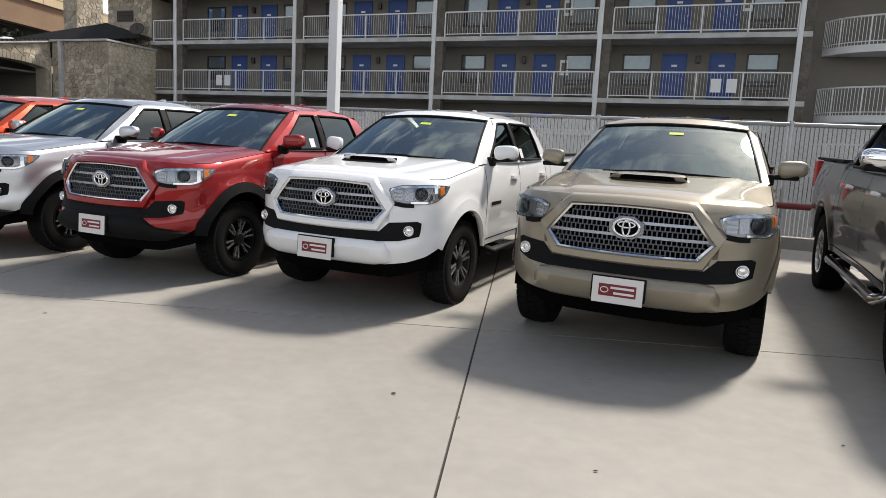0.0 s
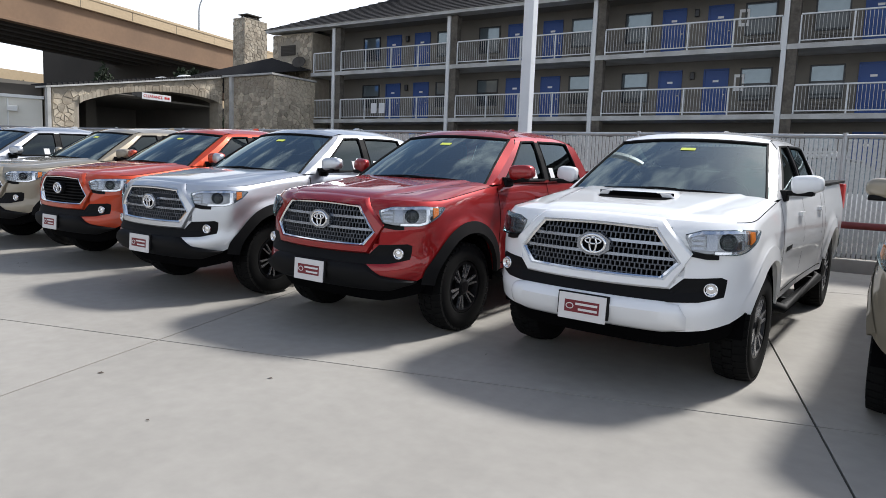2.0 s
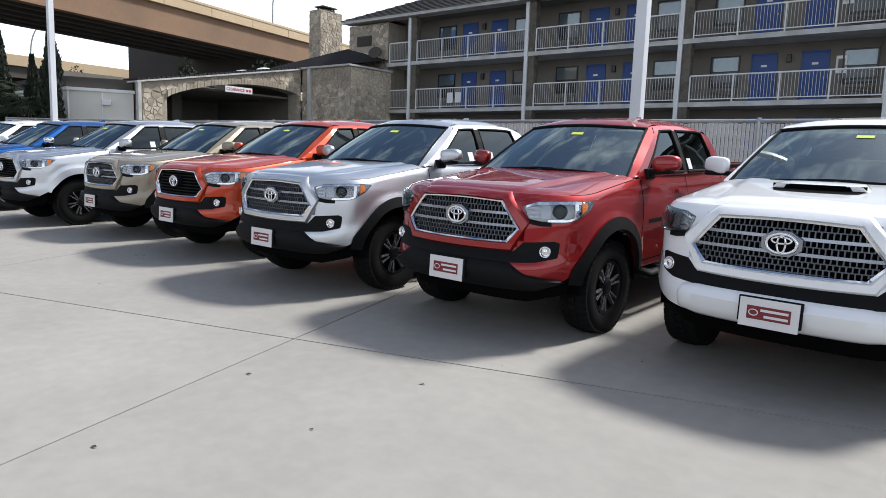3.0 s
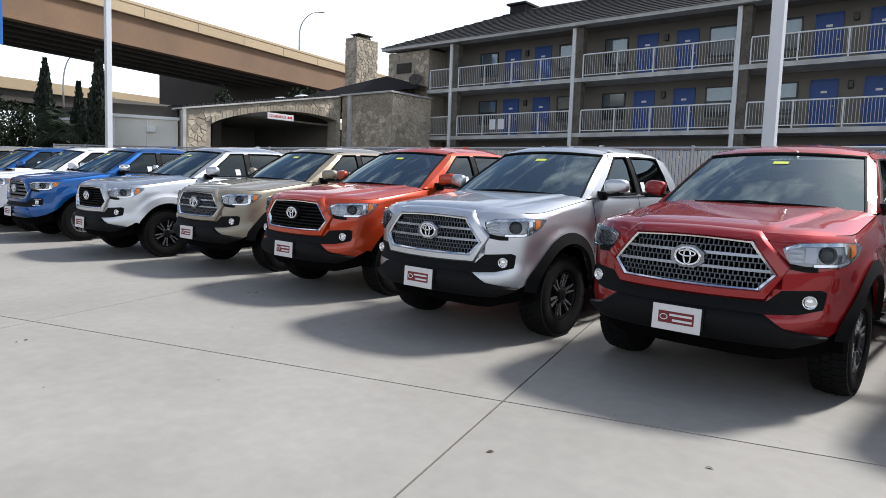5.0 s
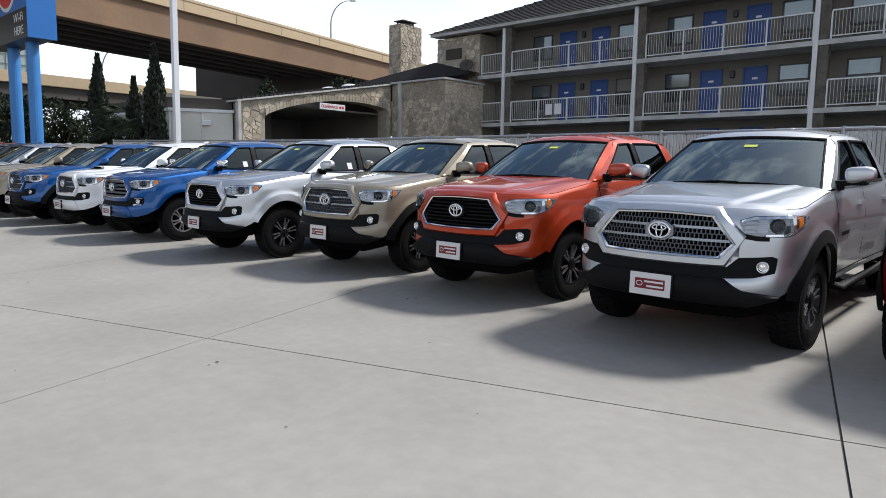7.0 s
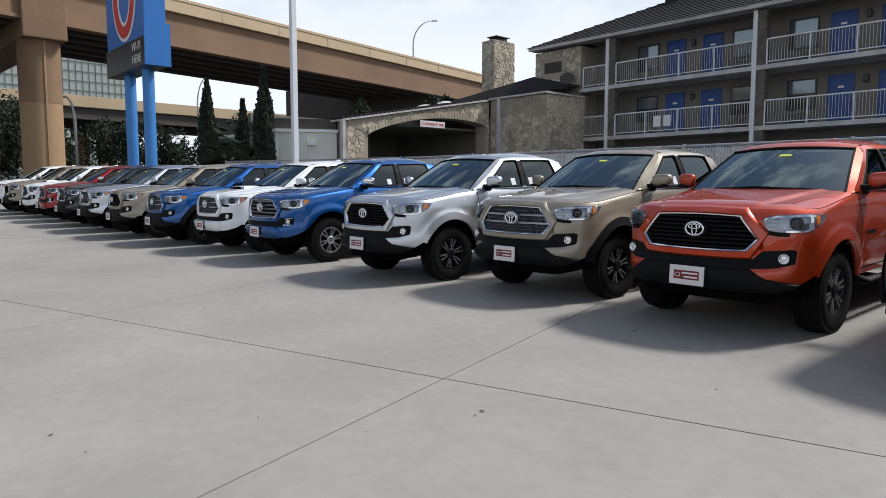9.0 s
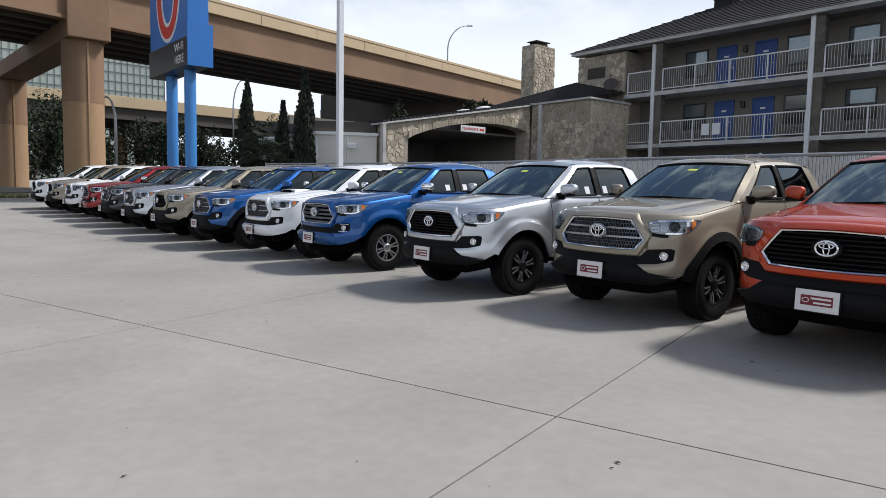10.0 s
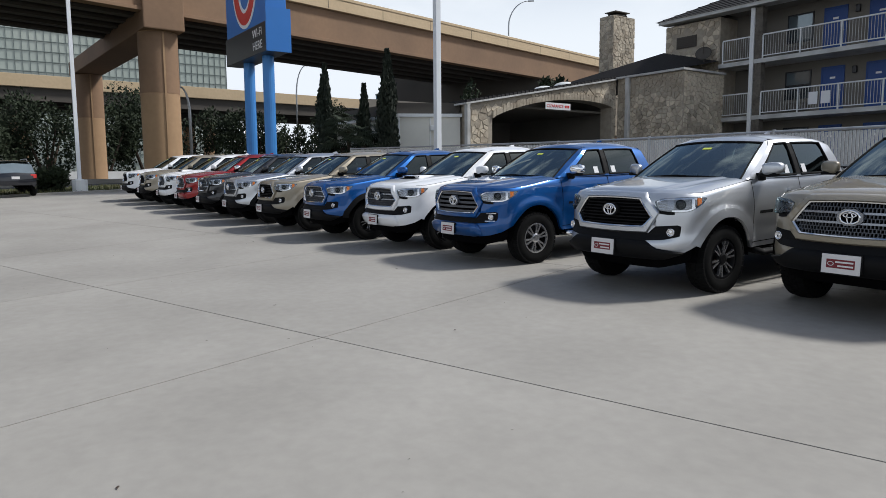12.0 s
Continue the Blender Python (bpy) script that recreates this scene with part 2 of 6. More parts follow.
def tube(bm, points, radius, n=8, caps=True):
    """A round bar along points; radius may be a list."""
    rings = []
    pts = [Vector(p) for p in points]
    for i, p in enumerate(pts):
        d = (pts[min(i + 1, len(pts) - 1)] - pts[max(i - 1, 0)]).normalized()
        a = d.orthogonal().normalized() if abs(d.z) < 0.99 else Vector((1, 0, 0))
        b = d.cross(a)
        r = radius[i] if isinstance(radius, (list, tuple)) else radius
        rings.append([bm.verts.new(p + r * (math.cos(2 * math.pi * k / n) * a + math.sin(2 * math.pi * k / n) * b)) for k in range(n)])
    for r0, r1 in zip(rings, rings[1:]):
        best = min(range(n), key=lambda s: (r0[0].co - r1[s].co).length)
        for k in range(n):
            bm.faces.new((r0[k], r0[(k + 1) % n], r1[(k + 1 + best) % n], r1[(k + best) % n]))
    if caps:
        bm.faces.new(rings[0][::-1])
        bm.faces.new(rings[-1])
    bmesh.ops.recalc_face_normals(bm, faces=bm.faces[:])
    return bm


def lathe(bm, profile, n=32, axis="x"):
    """Spins (along, radius) pairs about an axis."""
    rings = []
    for a, r in profile:
        ring = []
        for k in range(n):
            c, s = r * math.cos(2 * math.pi * k / n), r * math.sin(2 * math.pi * k / n)
            ring.append(bm.verts.new((a, c, s) if axis == "x" else (c, s, a)))
        rings.append(ring)
    for r0, r1 in zip(rings, rings[1:]):
        for k in range(n):
            bm.faces.new((r0[k], r0[(k + 1) % n], r1[(k + 1) % n], r1[k]))
    bmesh.ops.recalc_face_normals(bm, faces=bm.faces[:])
    return bm


def sheet(bm, grid, flip=False):
    """Quads over a grid (rows of points)."""
    vs = [[bm.verts.new(p) for p in row] for row in grid]
    for r0, r1 in zip(vs, vs[1:]):
        for k in range(len(r0) - 1):
            q = (r0[k], r0[k + 1], r1[k + 1], r1[k])
            bm.faces.new(q[::-1] if flip else q)
    return vs


def prism(bm, outline, h, place):
    """A flat outline (u, v) pushed out by h; place(u, v, w) gives the point."""
    a = [bm.verts.new(place(u, v, 0)) for u, v in outline]
    b = [bm.verts.new(place(u, v, h)) for u, v in outline]
    bm.faces.new(a[::-1])
    bm.faces.new(b)
    for i in range(len(a)):
        j = (i + 1) % len(a)
        bm.faces.new((a[i], a[j], b[j], b[i]))
    bmesh.ops.recalc_face_normals(bm, faces=bm.faces[:])
    return bm


# ---- ground ----
def far_rise(x):
    """The lot climbs a little towards its far end."""
    return 0.25 * max(0.0, (-x - 20) / 17.5) ** 1.4 if x > -46 else 0.25 * (26 / 17.5) ** 1.4


def lot_z(x, y):
    return 0.0321 * y - 0.00675 * x + far_rise(x)


def ground_z(x, y):
    """Height of the earth sheet: the lot's plane near by, level beyond."""
    return max(-2.2, min(1.3, lot_z(max(min(x, 60), -60), y))) - 0.03


gx = sorted({-2500, -900, -400, -200, -120, -80, -60, -52, -47, -45.5, 20, 40, 60, 150, 500, 2500} | {x * 3.0 for x in range(-14, 7)})
gy = sorted({-2500, -800, -300, -120, -68, -40, -20, -10, 0, 7, 12, 20, 30, 40, 41, 60, 100, 200, 400, 900, 2500})
bm = bmesh.new()
sheet(bm, [[(x, y, ground_z(x, y)) for x in gx] for y in gy])
tagged(part("ground", bm, M_ASPH, smooth=True), "grey weathered asphalt ground round the lot", "ground", kind="structure")

# concrete slabs of the lot, laid on a turned grid
pavement = empty("pavement", Matrix(), "pale tan concrete slabs of the car lot with dark sawn joints", "pavement", kind="structure")
J0, JU, JV, JS = Vector((0.263, 0.066)), Vector((-0.9654, -0.2607)), Vector((-0.245, 0.9695)), 4.71
bm = bmesh.new()
bedx = [8 - 4.5 * i for i in range(13)]
sheet(bm, [[(x, y, lot_z(x, y) - 0.012) for x in bedx[::-1]] for y in (-20, -12, -6, 0, 6.6)])
part("joint_bed", bm, M_JOINT, pavement, "dark joint filler between slabs")
for iu in range(-3, 10):
    for iv in range(-4, 3):
        c = J0 + JU * JS * (iu + 0.5) + JV * JS * (iv + 0.5)
        if c.y > 8.0 or c.x < -47.5 or c.y < -20:
            continue
        bm = bmesh.new()
        n = 5
        h = JS / 2 - 0.007
        rows = []
        for a in range(n + 1):
            row = []
            for b in range(n + 1):
                p = c + JU * (h * (2 * a / n - 1)) + JV * (h * (2 * b / n - 1))
                y = min(p.y, 6.72)
                row.append((p.x, y, lot_z(p.x, y)))
            rows.append(row)
        if max(q[1] for r in rows for q in r) - min(q[1] for r in rows for q in r) < 0.2:
            bm.free()
            continue
        sheet(bm, rows)
        rim = [e for e in bm.edges if e.is_boundary]
        ext = bmesh.ops.extrude_edge_only(bm, edges=rim)["geom"]
        for v in ext:
            if isinstance(v, bmesh.types.BMVert):
                v.co.z -= 0.03
        bmesh.ops.recalc_face_normals(bm, faces=bm.faces[:])
        part("slab", bm, M_CONC, pavement)

# kerb and grass verge at the lot's far end
bm = bmesh.new()
prof = [(0, 0.0), (0.0, 0.13), (0.03, 0.15), (0.15, 0.15), (0.15, 0.0)]
rows = []
for y in [-40 + 4.0 * i for i in range(13)]:
    rows.append([(-45.2 - a, y, lot_z(-45.2, y) - 0.05 + z) for a, z in prof])
sheet(bm, rows)
tagged(part("kerb", bm, M_CONC), "pale concrete kerb at the lot's far edge", "kerb", kind="structure")
bm = bmesh.new()
sheet(bm, [[(x, y, lot_z(-45.2, y) + 0.08 + 0.02 * math.sin(x * 1.7 + y)) for x in (-66, -60, -55, -50, -47, -45.35)] for y in [-40 + 4.0 * i for i in range(13)]])
tagged(part("verge", bm, M_GRASS, smooth=True), "patchy dry green grass verge beyond the kerb", "grass", kind="structure")


def scatter_blades(name, count, area, height, width, material, label, seed):
    """A joined tuft field: thin bent blades."""
    rnd = random.Random(seed)
    verts, faces = [], []
    for _ in range(count):
        x, y = rnd.uniform(*area[0]), rnd.uniform(*area[1])
        a, hgt, w = rnd.uniform(0, 6.28), height * rnd.uniform(0.5, 1.3), width * rnd.uniform(0.6, 1.3)
        dx, dy = math.cos(a), math.sin(a)
        z = lot_z(-45.2, y) + 0.07
        i = len(verts)
        verts += [(x - dy * w, y + dx * w, z), (x + dy * w, y - dx * w, z), (x + dx * hgt * 0.4, y + dy * hgt * 0.4, z + hgt)]
        faces.append((i, i + 1, i + 2))
    me = bpy.data.meshes.new(name)
    me.from_pydata(verts, [], faces)
    me.materials.append(material)
    return tagged(new(name, me), label, "grass", kind="stuff")


scatter_blades("grass", 5000, ((-58, -45.5), (-12, 6.0)), 0.16, 0.03, M_GRASS, "short dry green grass blades on the verge", 3)


# ---- stone facing ----
def clip(poly, nx, ny, d):
    """The part of a polygon on the side where nx * u + ny * v <= d."""
    out = []
    for (u0, v0), (u1, v1) in zip(poly, poly[1:] + poly[:1]):
        a, b = nx * u0 + ny * v0 - d, nx * u1 + ny * v1 - d
        if a <= 0:
            out.append((u0, v0))
        if (a < 0 < b) or (b < 0 < a):
            f = a / (a - b)
            out.append((u0 + (u1 - u0) * f, v0 + (v1 - v0) * f))
    return out


def stone_wall(parent, place, inside, u0, u1, v0, v1, size, seed, keep=300):
    """Random rubble stones over a rectangle, as own pieces; place(u, v, w) puts them."""
    rnd = random.Random(seed)
    seeds, row, v = [], 0, v0 - size * 0.5
    while v < v1 + size:
        u = u0 - size * (1.0 if row % 2 else 0.4)
        while u < u1 + size * 1.5:
            seeds.append((u + rnd.uniform(-0.42, 0.42) * size, v + rnd.uniform(-0.3, 0.3) * size))
            u += size * rnd.choice((0.9, 1.2, 1.7))
        v += size * rnd.choice((0.6, 0.8, 0.95))
        row += 1
    pts = np.array(seeds)
    joined, count = bmesh.new(), 0
    for k, (cu, cv) in enumerate(seeds):
        if not (u0 - size < cu < u1 + size and v0 - size < cv < v1 + size):
            continue
        poly = [(cu - 1.4 * size, cv - 1.0 * size), (cu + 1.4 * size, cv - 1.0 * size), (cu + 1.4 * size, cv + 1.0 * size), (cu - 1.4 * size, cv + 1.0 * size)]
        near_by = np.where((abs(pts[:, 0] - cu) < 3 * size) & (abs(pts[:, 1] - cv) < 2.5 * size))[0]
        for j in near_by:
            if j == k:
                continue
            du, dv = pts[j, 0] - cu, pts[j, 1] - cv
            ln = math.hypot(du, dv)
            if ln < 0.02:
                continue
            du, dv = du / ln, dv / ln
            poly = clip(poly, du, dv, du * cu + dv * cv + ln / 2 - 0.012)
            if len(poly) < 3:
                break
        for nx, ny, d in ((1, 0, u1 - 0.004), (-1, 0, -u0 - 0.004), (0, 1, v1), (0, -1, -v0)):
            if len(poly) >= 3:
                poly = clip(poly, nx, ny, d)
        if len(poly) < 3 or not all(inside(u, v, 0.01, 0.01) for u, v in poly):
            continue
        mu, mv = sum(q[0] for q in poly) / len(poly), sum(q[1] for q in poly) / len(poly)
        if max(abs(q[0] - mu) for q in poly) < 0.04:
            continue
        d = 0.02 + rnd.uniform(0, 0.028)
        bm = bmesh.new() if count < keep else joined
        n = len(poly)
        lo = [bm.verts.new(place(u, v, 0)) for u, v in poly]
        hi = [bm.verts.new(place(mu + (u - mu) * 0.92, mv + (v - mv) * 0.92, d + rnd.uniform(-0.008, 0.008))) for u, v in poly]
        fs = [bm.faces.new((lo[i], lo[(i + 1) % n], hi[(i + 1) % n], hi[i])) for i in range(n)]
        fs.append(bm.faces.new(hi))
        bmesh.ops.recalc_face_normals(bm, faces=fs)
        if count < keep:
            part("stone", bm, M_STONE, parent)
        count += 1
    if joined.verts:
        tagged(part("stone_field", joined, M_STONE, parent), kind="stuff")
    else:
        joined.free()


# ---- motel ----
FY, BAY, XA = 25.6, 7.78, -26.3
COLS = [XA + BAY * i for i in range(5)]
F1, F2, F3, EAVE = 1.53, 4.22, 6.91, 9.5
DEPTH = 1.55

motel = empty("motel", pose(0, FY, 0), "three-storey motel with beige stucco, white railed galleries and blue doors", "motel")
bm = bmesh.new()
box(bm, -31.6, 19, DEPTH, DEPTH + 10, 0.2, EAVE + 0.1)
part("wall", bm, M_STUCCO, motel)
for zf in (F2, F3):
    part("gallery_slab", boxes((-28.2, COLS[4] + 0.3, -0.12, DEPTH, zf - 0.2, zf)), M_GREYW, motel, "white-edged concrete gallery slab")
part("gallery_soffit", boxes((-28.2, COLS[4] + 0.3, 0.35, DEPTH - 0.002, EAVE - 0.06, EAVE + 0.02)), M_STUCCO, motel)
# eave board and hipped shingle roof
part("fascia", boxes((-31.65, 19.5, -0.45, -0.36, EAVE - 0.12, EAVE + 0.06), (-31.65, 19.5, -0.36, 0.4, EAVE - 0.1, EAVE - 0.05), bevel=0.01), M_GREYW, motel, "weathered white eave board")
bm = bmesh.new()
v = [bm.verts.new(p) for p in ((-31.8, -0.52, EAVE + 0.06), (19.8, -0.52, EAVE + 0.06), (19.8, 12.5, EAVE + 0.06), (-31.8, 12.5, EAVE + 0.06), (-25.5, 6, EAVE + 3.0), (13, 6, EAVE + 3.0))]
for q in ((0, 1, 5, 4), (1, 2, 5), (2, 3, 4, 5), (3, 0, 4), (3, 2, 1, 0)):
    bm.faces.new([v[i] for i in q])
roof = part("roof", bm, M_SHING, motel, "dark hipped shingle roof")
bm = bmesh.new()
for i in range(14):
    f = (i + 0.5) / 15
    box(bm, -31.7 + 6.2 * f, 19.7 - 6.7 * f, -0.52 + 6.5 * f, -0.48 + 6.5 * f, EAVE + 0.06 + 2.94 * f, EAVE + 0.1 + 2.94 * f)
part("shingle_course", bm, M_SHING, roof)
VX = -25.65
part("roof_vent", boxes((VX - 0.55, VX + 0.55, 5.2, 6.4, EAVE + 2.2, EAVE + 3.1), (VX - 0.7, VX + 0.7, 5.0, 6.6, EAVE + 3.1, EAVE + 3.22), bevel=0.02), M_SHING, motel, "dark roof ventilator box")


def motel_column(x):
    t = empty("column", pose(x, 0, 0))
    t.parent = motel
    part("stone_pier", boxes((-0.02, 0.36, -0.1, 0.3, 0.2, EAVE - 0.15), bevel=0.03), M_PIER, t, "rough dark stone-faced pier")
    part("downpipe", boxes((-0.22, -0.03, -0.16, 0.06, 0.2, EAVE - 0.15), bevel=0.012), M_WHITE, t, "white square post")


for x in COLS:
    motel_column(x)


BALUSTER = bpy.data.meshes.new("baluster")
bm = boxes((-0.009, 0.009, -0.009, 0.009, 0.14, 1.08))
bm.to_mesh(BALUSTER)
bm.free()
BALUSTER.materials.append(M_GREYW)


def railing(x0, x1, z, parent):
    """White steel gallery rail with posts and thin balusters."""
    t = empty("railing", pose(0, -0.06, z))
    t.parent = parent
    part("top_rail", boxes((x0, x1, -0.035, 0.035, 1.08, 1.14), bevel=0.01), M_WHITE, t)
    part("bottom_rail", boxes((x0, x1, -0.02, 0.02, 0.1, 0.14)), M_WHITE, t)
    n = max(1, round((x1 - x0) / 1.85))
    for i in range(n + 1):
        xp = x0 + (x1 - x0) * i / n
        part("post", boxes((xp - 0.028, xp + 0.028, -0.028, 0.028, 0, 1.08)), M_WHITE, t)
    k = round((x1 - x0) / 0.125)
    bm = bmesh.new()
    for i in range(1, k):
        xp = x0 + (x1 - x0) * i / k
        if z < F3 - 1:
            ob = new("baluster", BALUSTER)
            ob.parent, ob.location = t, (xp, 0, 0)
        else:
            box(bm, xp - 0.009, xp + 0.009, -0.009, 0.009, 0.14, 1.08)
    if bm.verts:
        tagged(part("baluster_field", bm, M_GREYW, t), kind="stuff")
    else:
        bm.free()


for zf in (F2, F3):
    railing(-28.0, COLS[0] - 0.25, zf, motel)
    for a, b in zip(COLS, COLS[1:]):
        railing(a + 0.4, b - 0.25, zf, motel)


def motel_door(x, z):
    t = empty("door", pose(x, DEPTH, z))
    t.parent = motel
    part("door_frame", boxes((-0.52, -0.45, -0.05, 0.0, 0, 2.08), (0.45, 0.52, -0.05, 0, 0, 2.08), (-0.52, 0.52, -0.05, 0, 2.05, 2.12)), M_BLUED, t)
    part("door_leaf", boxes((-0.45, 0.45, -0.03, 0.0, 0.01, 2.05), bevel=0.008), M_BLUED, t, "blue painted flush door")
    part("number_plaque", boxes((-0.12, 0.12, -0.042, -0.031, 1.55, 1.64)), M_SIGNWH, t, "small white plaque")
    part("handle", boxes((0.34, 0.4, -0.08, -0.03, 0.98, 1.04), bevel=0.01), M_GALV, t)


def motel_window(x, z):
    t = empty("window", pose(x, DEPTH, z))
    t.parent = motel
    part("window_frame", boxes((-0.62, -0.56, -0.06, 0.0, 0.75, 2.1), (0.56, 0.62, -0.06, 0, 0.75, 2.1), (-0.56, 0.56, -0.06, 0, 2.04, 2.1), (-0.56, 0.56, -0.06, 0, 0.75, 0.81), (-0.56, 0.56, -0.055, 0, 1.4, 1.45)), M_SIGNBK, t, "dark aluminium window frame")
    part("pane", boxes((-0.56, 0.56, -0.022, -0.006, 1.45, 2.04)), M_PANE, t)
    # lower pane takes the darker copy, its shade painted in
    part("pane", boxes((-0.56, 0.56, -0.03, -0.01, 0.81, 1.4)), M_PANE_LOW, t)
    part("air_conditioner", boxes((-0.53, 0.53, -0.2, 0.0, 0.22, 0.64), bevel=0.02), M_STUCCO, t, "beige wall air conditioner box")
    part("grille", boxes(*[(-0.48, 0.48, -0.212, -0.2, 0.27 + 0.055 * i, 0.295 + 0.055 * i) for i in range(6)]), M_DARKC, t)


def wall_lamp(x, z):
    t = empty("wall_lamp", pose(x, DEPTH, z + 1.85))
    t.parent = motel
    part("lamp_body", boxes((-0.09, 0.09, -0.16, 0.0, -0.16, 0.16), bevel=0.03), M_SIGNBK, t, "dark bronze wall lantern")


for zf in (F1, F2, F3):
    for i, a in enumerate(COLS[:-1]):
        for dx in (1.35, 6.5):
            motel_window(a + dx, zf)
        for dx in (2.95, 4.9):
            motel_door(a + dx, zf)
        wall_lamp(a + 3.92, zf)
for x, z in ((COLS[2] + 5.85, F2), (COLS[2] + 5.85, F3), (COLS[3] + 5.7, F3)):
    t = empty("notice_board", pose(x, DEPTH, z))
    t.parent = motel
    part("board_frame", boxes((-0.2, 0.2, -0.05, 0, 1.15, 1.85), bevel=0.01), M_SIGNWH, t, "white framed notice")
    part("board_face", boxes((-0.12, 0.12, -0.056, -0.05, 1.28, 1.72)), M_STUCCO, t)
for x in (COLS[0] + 2.9, COLS[0] + 3.45, COLS[3] + 4.75, COLS[3] + 5.35):
    tagged(part("paper_notice", boxes((x - 0.2, x + 0.2, FY - 0.12, FY - 0.11, F2 + 0.3, F2 + 0.85)), M_SIGNWH), "white printed notice tied to the gallery rail", "notice")

# stone end panel of the motel
end_panel = empty("stone_end_panel", pose(0, 0, 0), "buff ledge-stone end wall of the motel", "wall", kind="structure")
part("backing", boxes((-31.5, -28.25, FY + 0.05, FY + DEPTH, 0.2, EAVE - 0.2)), M_MORTAR, end_panel)
stone_wall(end_panel, lambda u, v, w: (u, FY + 0.05 - w, v), lambda u, v, a, b: not (abs(u + 30.2) < 0.75 and abs(v - 8.35) < 0.4), -31.5, -28.3, 6.0, EAVE - 0.25, 0.28, 11, 200)
part("louvre", boxes((-30.8, -29.6, FY + 0.0, FY + 0.04, 8.05, 8.65), *[(-30.75, -29.65, FY - 0.03, FY, 8.1 + 0.09 * i, 8.15 + 0.09 * i) for i in range(6)]), M_DARKC, end_panel, "dark louvred vent")
dish = empty("satellite_dish", pose(-28.9, FY - 0.35, 7.5, 60, 0, 25), "small grey satellite dish on a bracket", "satellite dish")
bm = bmesh.new()
lathe(bm, [(0.0, 0.001), (0.01, 0.15), (0.05, 0.3), (0.09, 0.4), (0.1, 0.4), (0.03, 0.2), (0.02, 0.001)], 20, "z")
part("reflector", bm, M_DARKC, dish, smooth=True)
bm = bmesh.new()
tube(bm, [(0, 0, 0), (0, 0.2, 0.35), (0, 0.3, 0.55)], 0.02, 6)
part("arm", bm, M_DARKC, dish)
bm = bmesh.new()
tube(bm, [(0, 0, 0), (0, -0.25, -0.3)], 0.03, 6)
part("bracket", bm, M_DARKC, dish)

# stair tower with curved galleries at the other end
tower = empty("stair_tower", pose(COLS[4] + 4.2, FY + 2.0, 0), "stair tower with curved white railed landings", "stair tower")
part("core", boxes((-3.2, 4.2, 3.6, 5.5, 0.2, EAVE)), M_STUCCO, tower)
part("side_wall", boxes((1.6, 1.9, 0.2, 3.6, 0.2, EAVE)), M_STUCCO, tower)
part("tower_post", boxes((-3.05, -2.85, -0.3, -0.05, 0.2, EAVE), bevel=0.01), M_GREYW, tower)
for zf in (F1 + 0.02, F2 - 0.45, F3 - 0.45):
    R_ = 3.4
    arc = [(R_ * math.cos(a), R_ * math.sin(a) * 0.62) for a in [math.pi + math.pi * i / 24 for i in range(25)]]
    bm = bmesh.new()
    prism(bm, arc + [(R_, 2.0), (-R_, 2.0)], 0.28, lambda u, v, w, zf=zf: (u, v, zf - 0.28 + w))
    part("landing", bm, M_WHITE, tower, "curved white landing slab")
    bm = bmesh.new()
    tube(bm, [(u, v, zf + 1.08) for u, v in arc], 0.035, 6)
    tube(bm, [(u, v, zf + 0.12) for u, v in arc], 0.02, 6)
    part("curved_rail", bm, M_WHITE, tower)
    bm = bmesh.new()
    for i in range(72):
        a = math.pi + math.pi * (i + 0.5) / 72
        u, v = R_ * math.cos(a), R_ * math.sin(a) * 0.62
        r = 0.025 if i % 9 == 4 else 0.01
        box(bm, u - r, u + r, v - r, v + r, zf, zf + 1.08)
    tagged(part("baluster_field", bm, M_WHITE, tower), kind="stuff")
bm = bmesh.new()
for k in range(2):
    for i in range(14):
        f = i / 14
        x = -1.9 + 3.0 * f if k else 1.1 - 3.0 * f
        box(bm, x - 0.14, x + 0.14, 0.3, 1.5, F1 + 2.69 * (k + f) + 0.1, F1 + 2.69 * (k + f) + 0.15)
tagged(part("stair_treads", bm, M_GREYW, tower), kind="stuff")
for k in range(2):
    for y in (0.26, 1.54):
        bm = bmesh.new()
        a, b = ((1.2, -1.9), (-2.0, 1.1))[k]
        prism(bm, [(a, F1 + 2.69 * k - 0.1), (b, F1 + 2.69 * (k + 1) - 0.1), (b, F1 + 2.69 * (k + 1) + 0.2), (a, F1 + 2.69 * k + 0.2)], 0.05, lambda u, v, w, y=y: (u, y - w, v))
        part("stringer", bm, M_GREYW, tower, "pale steel stair stringer")
    bm = bmesh.new()
    tube(bm, [(a, 0.24, F1 + 2.69 * k + 1.05), (b, 0.24, F1 + 2.69 * (k + 1) + 1.05)], 0.03, 6)
    part("handrail", bm, M_WHITE, tower)

# ---- stone wing with the drive-through arch ----
WX, WY0, WY1 = -32.0, 12.55, 22.25


def wing_top(y):
    return 4.62 + (y - WY0) / (WY1 - WY0) * 1.72


def arch_top(y):
    f = (y - 13.8) / (22.0 - 13.8)
    return 4.02 + 0.85 * f + 0.62 * math.sin(math.pi * min(max(f, 0), 1)) ** 0.7


def in_arch(y):
    return 13.8 < y < 21.95


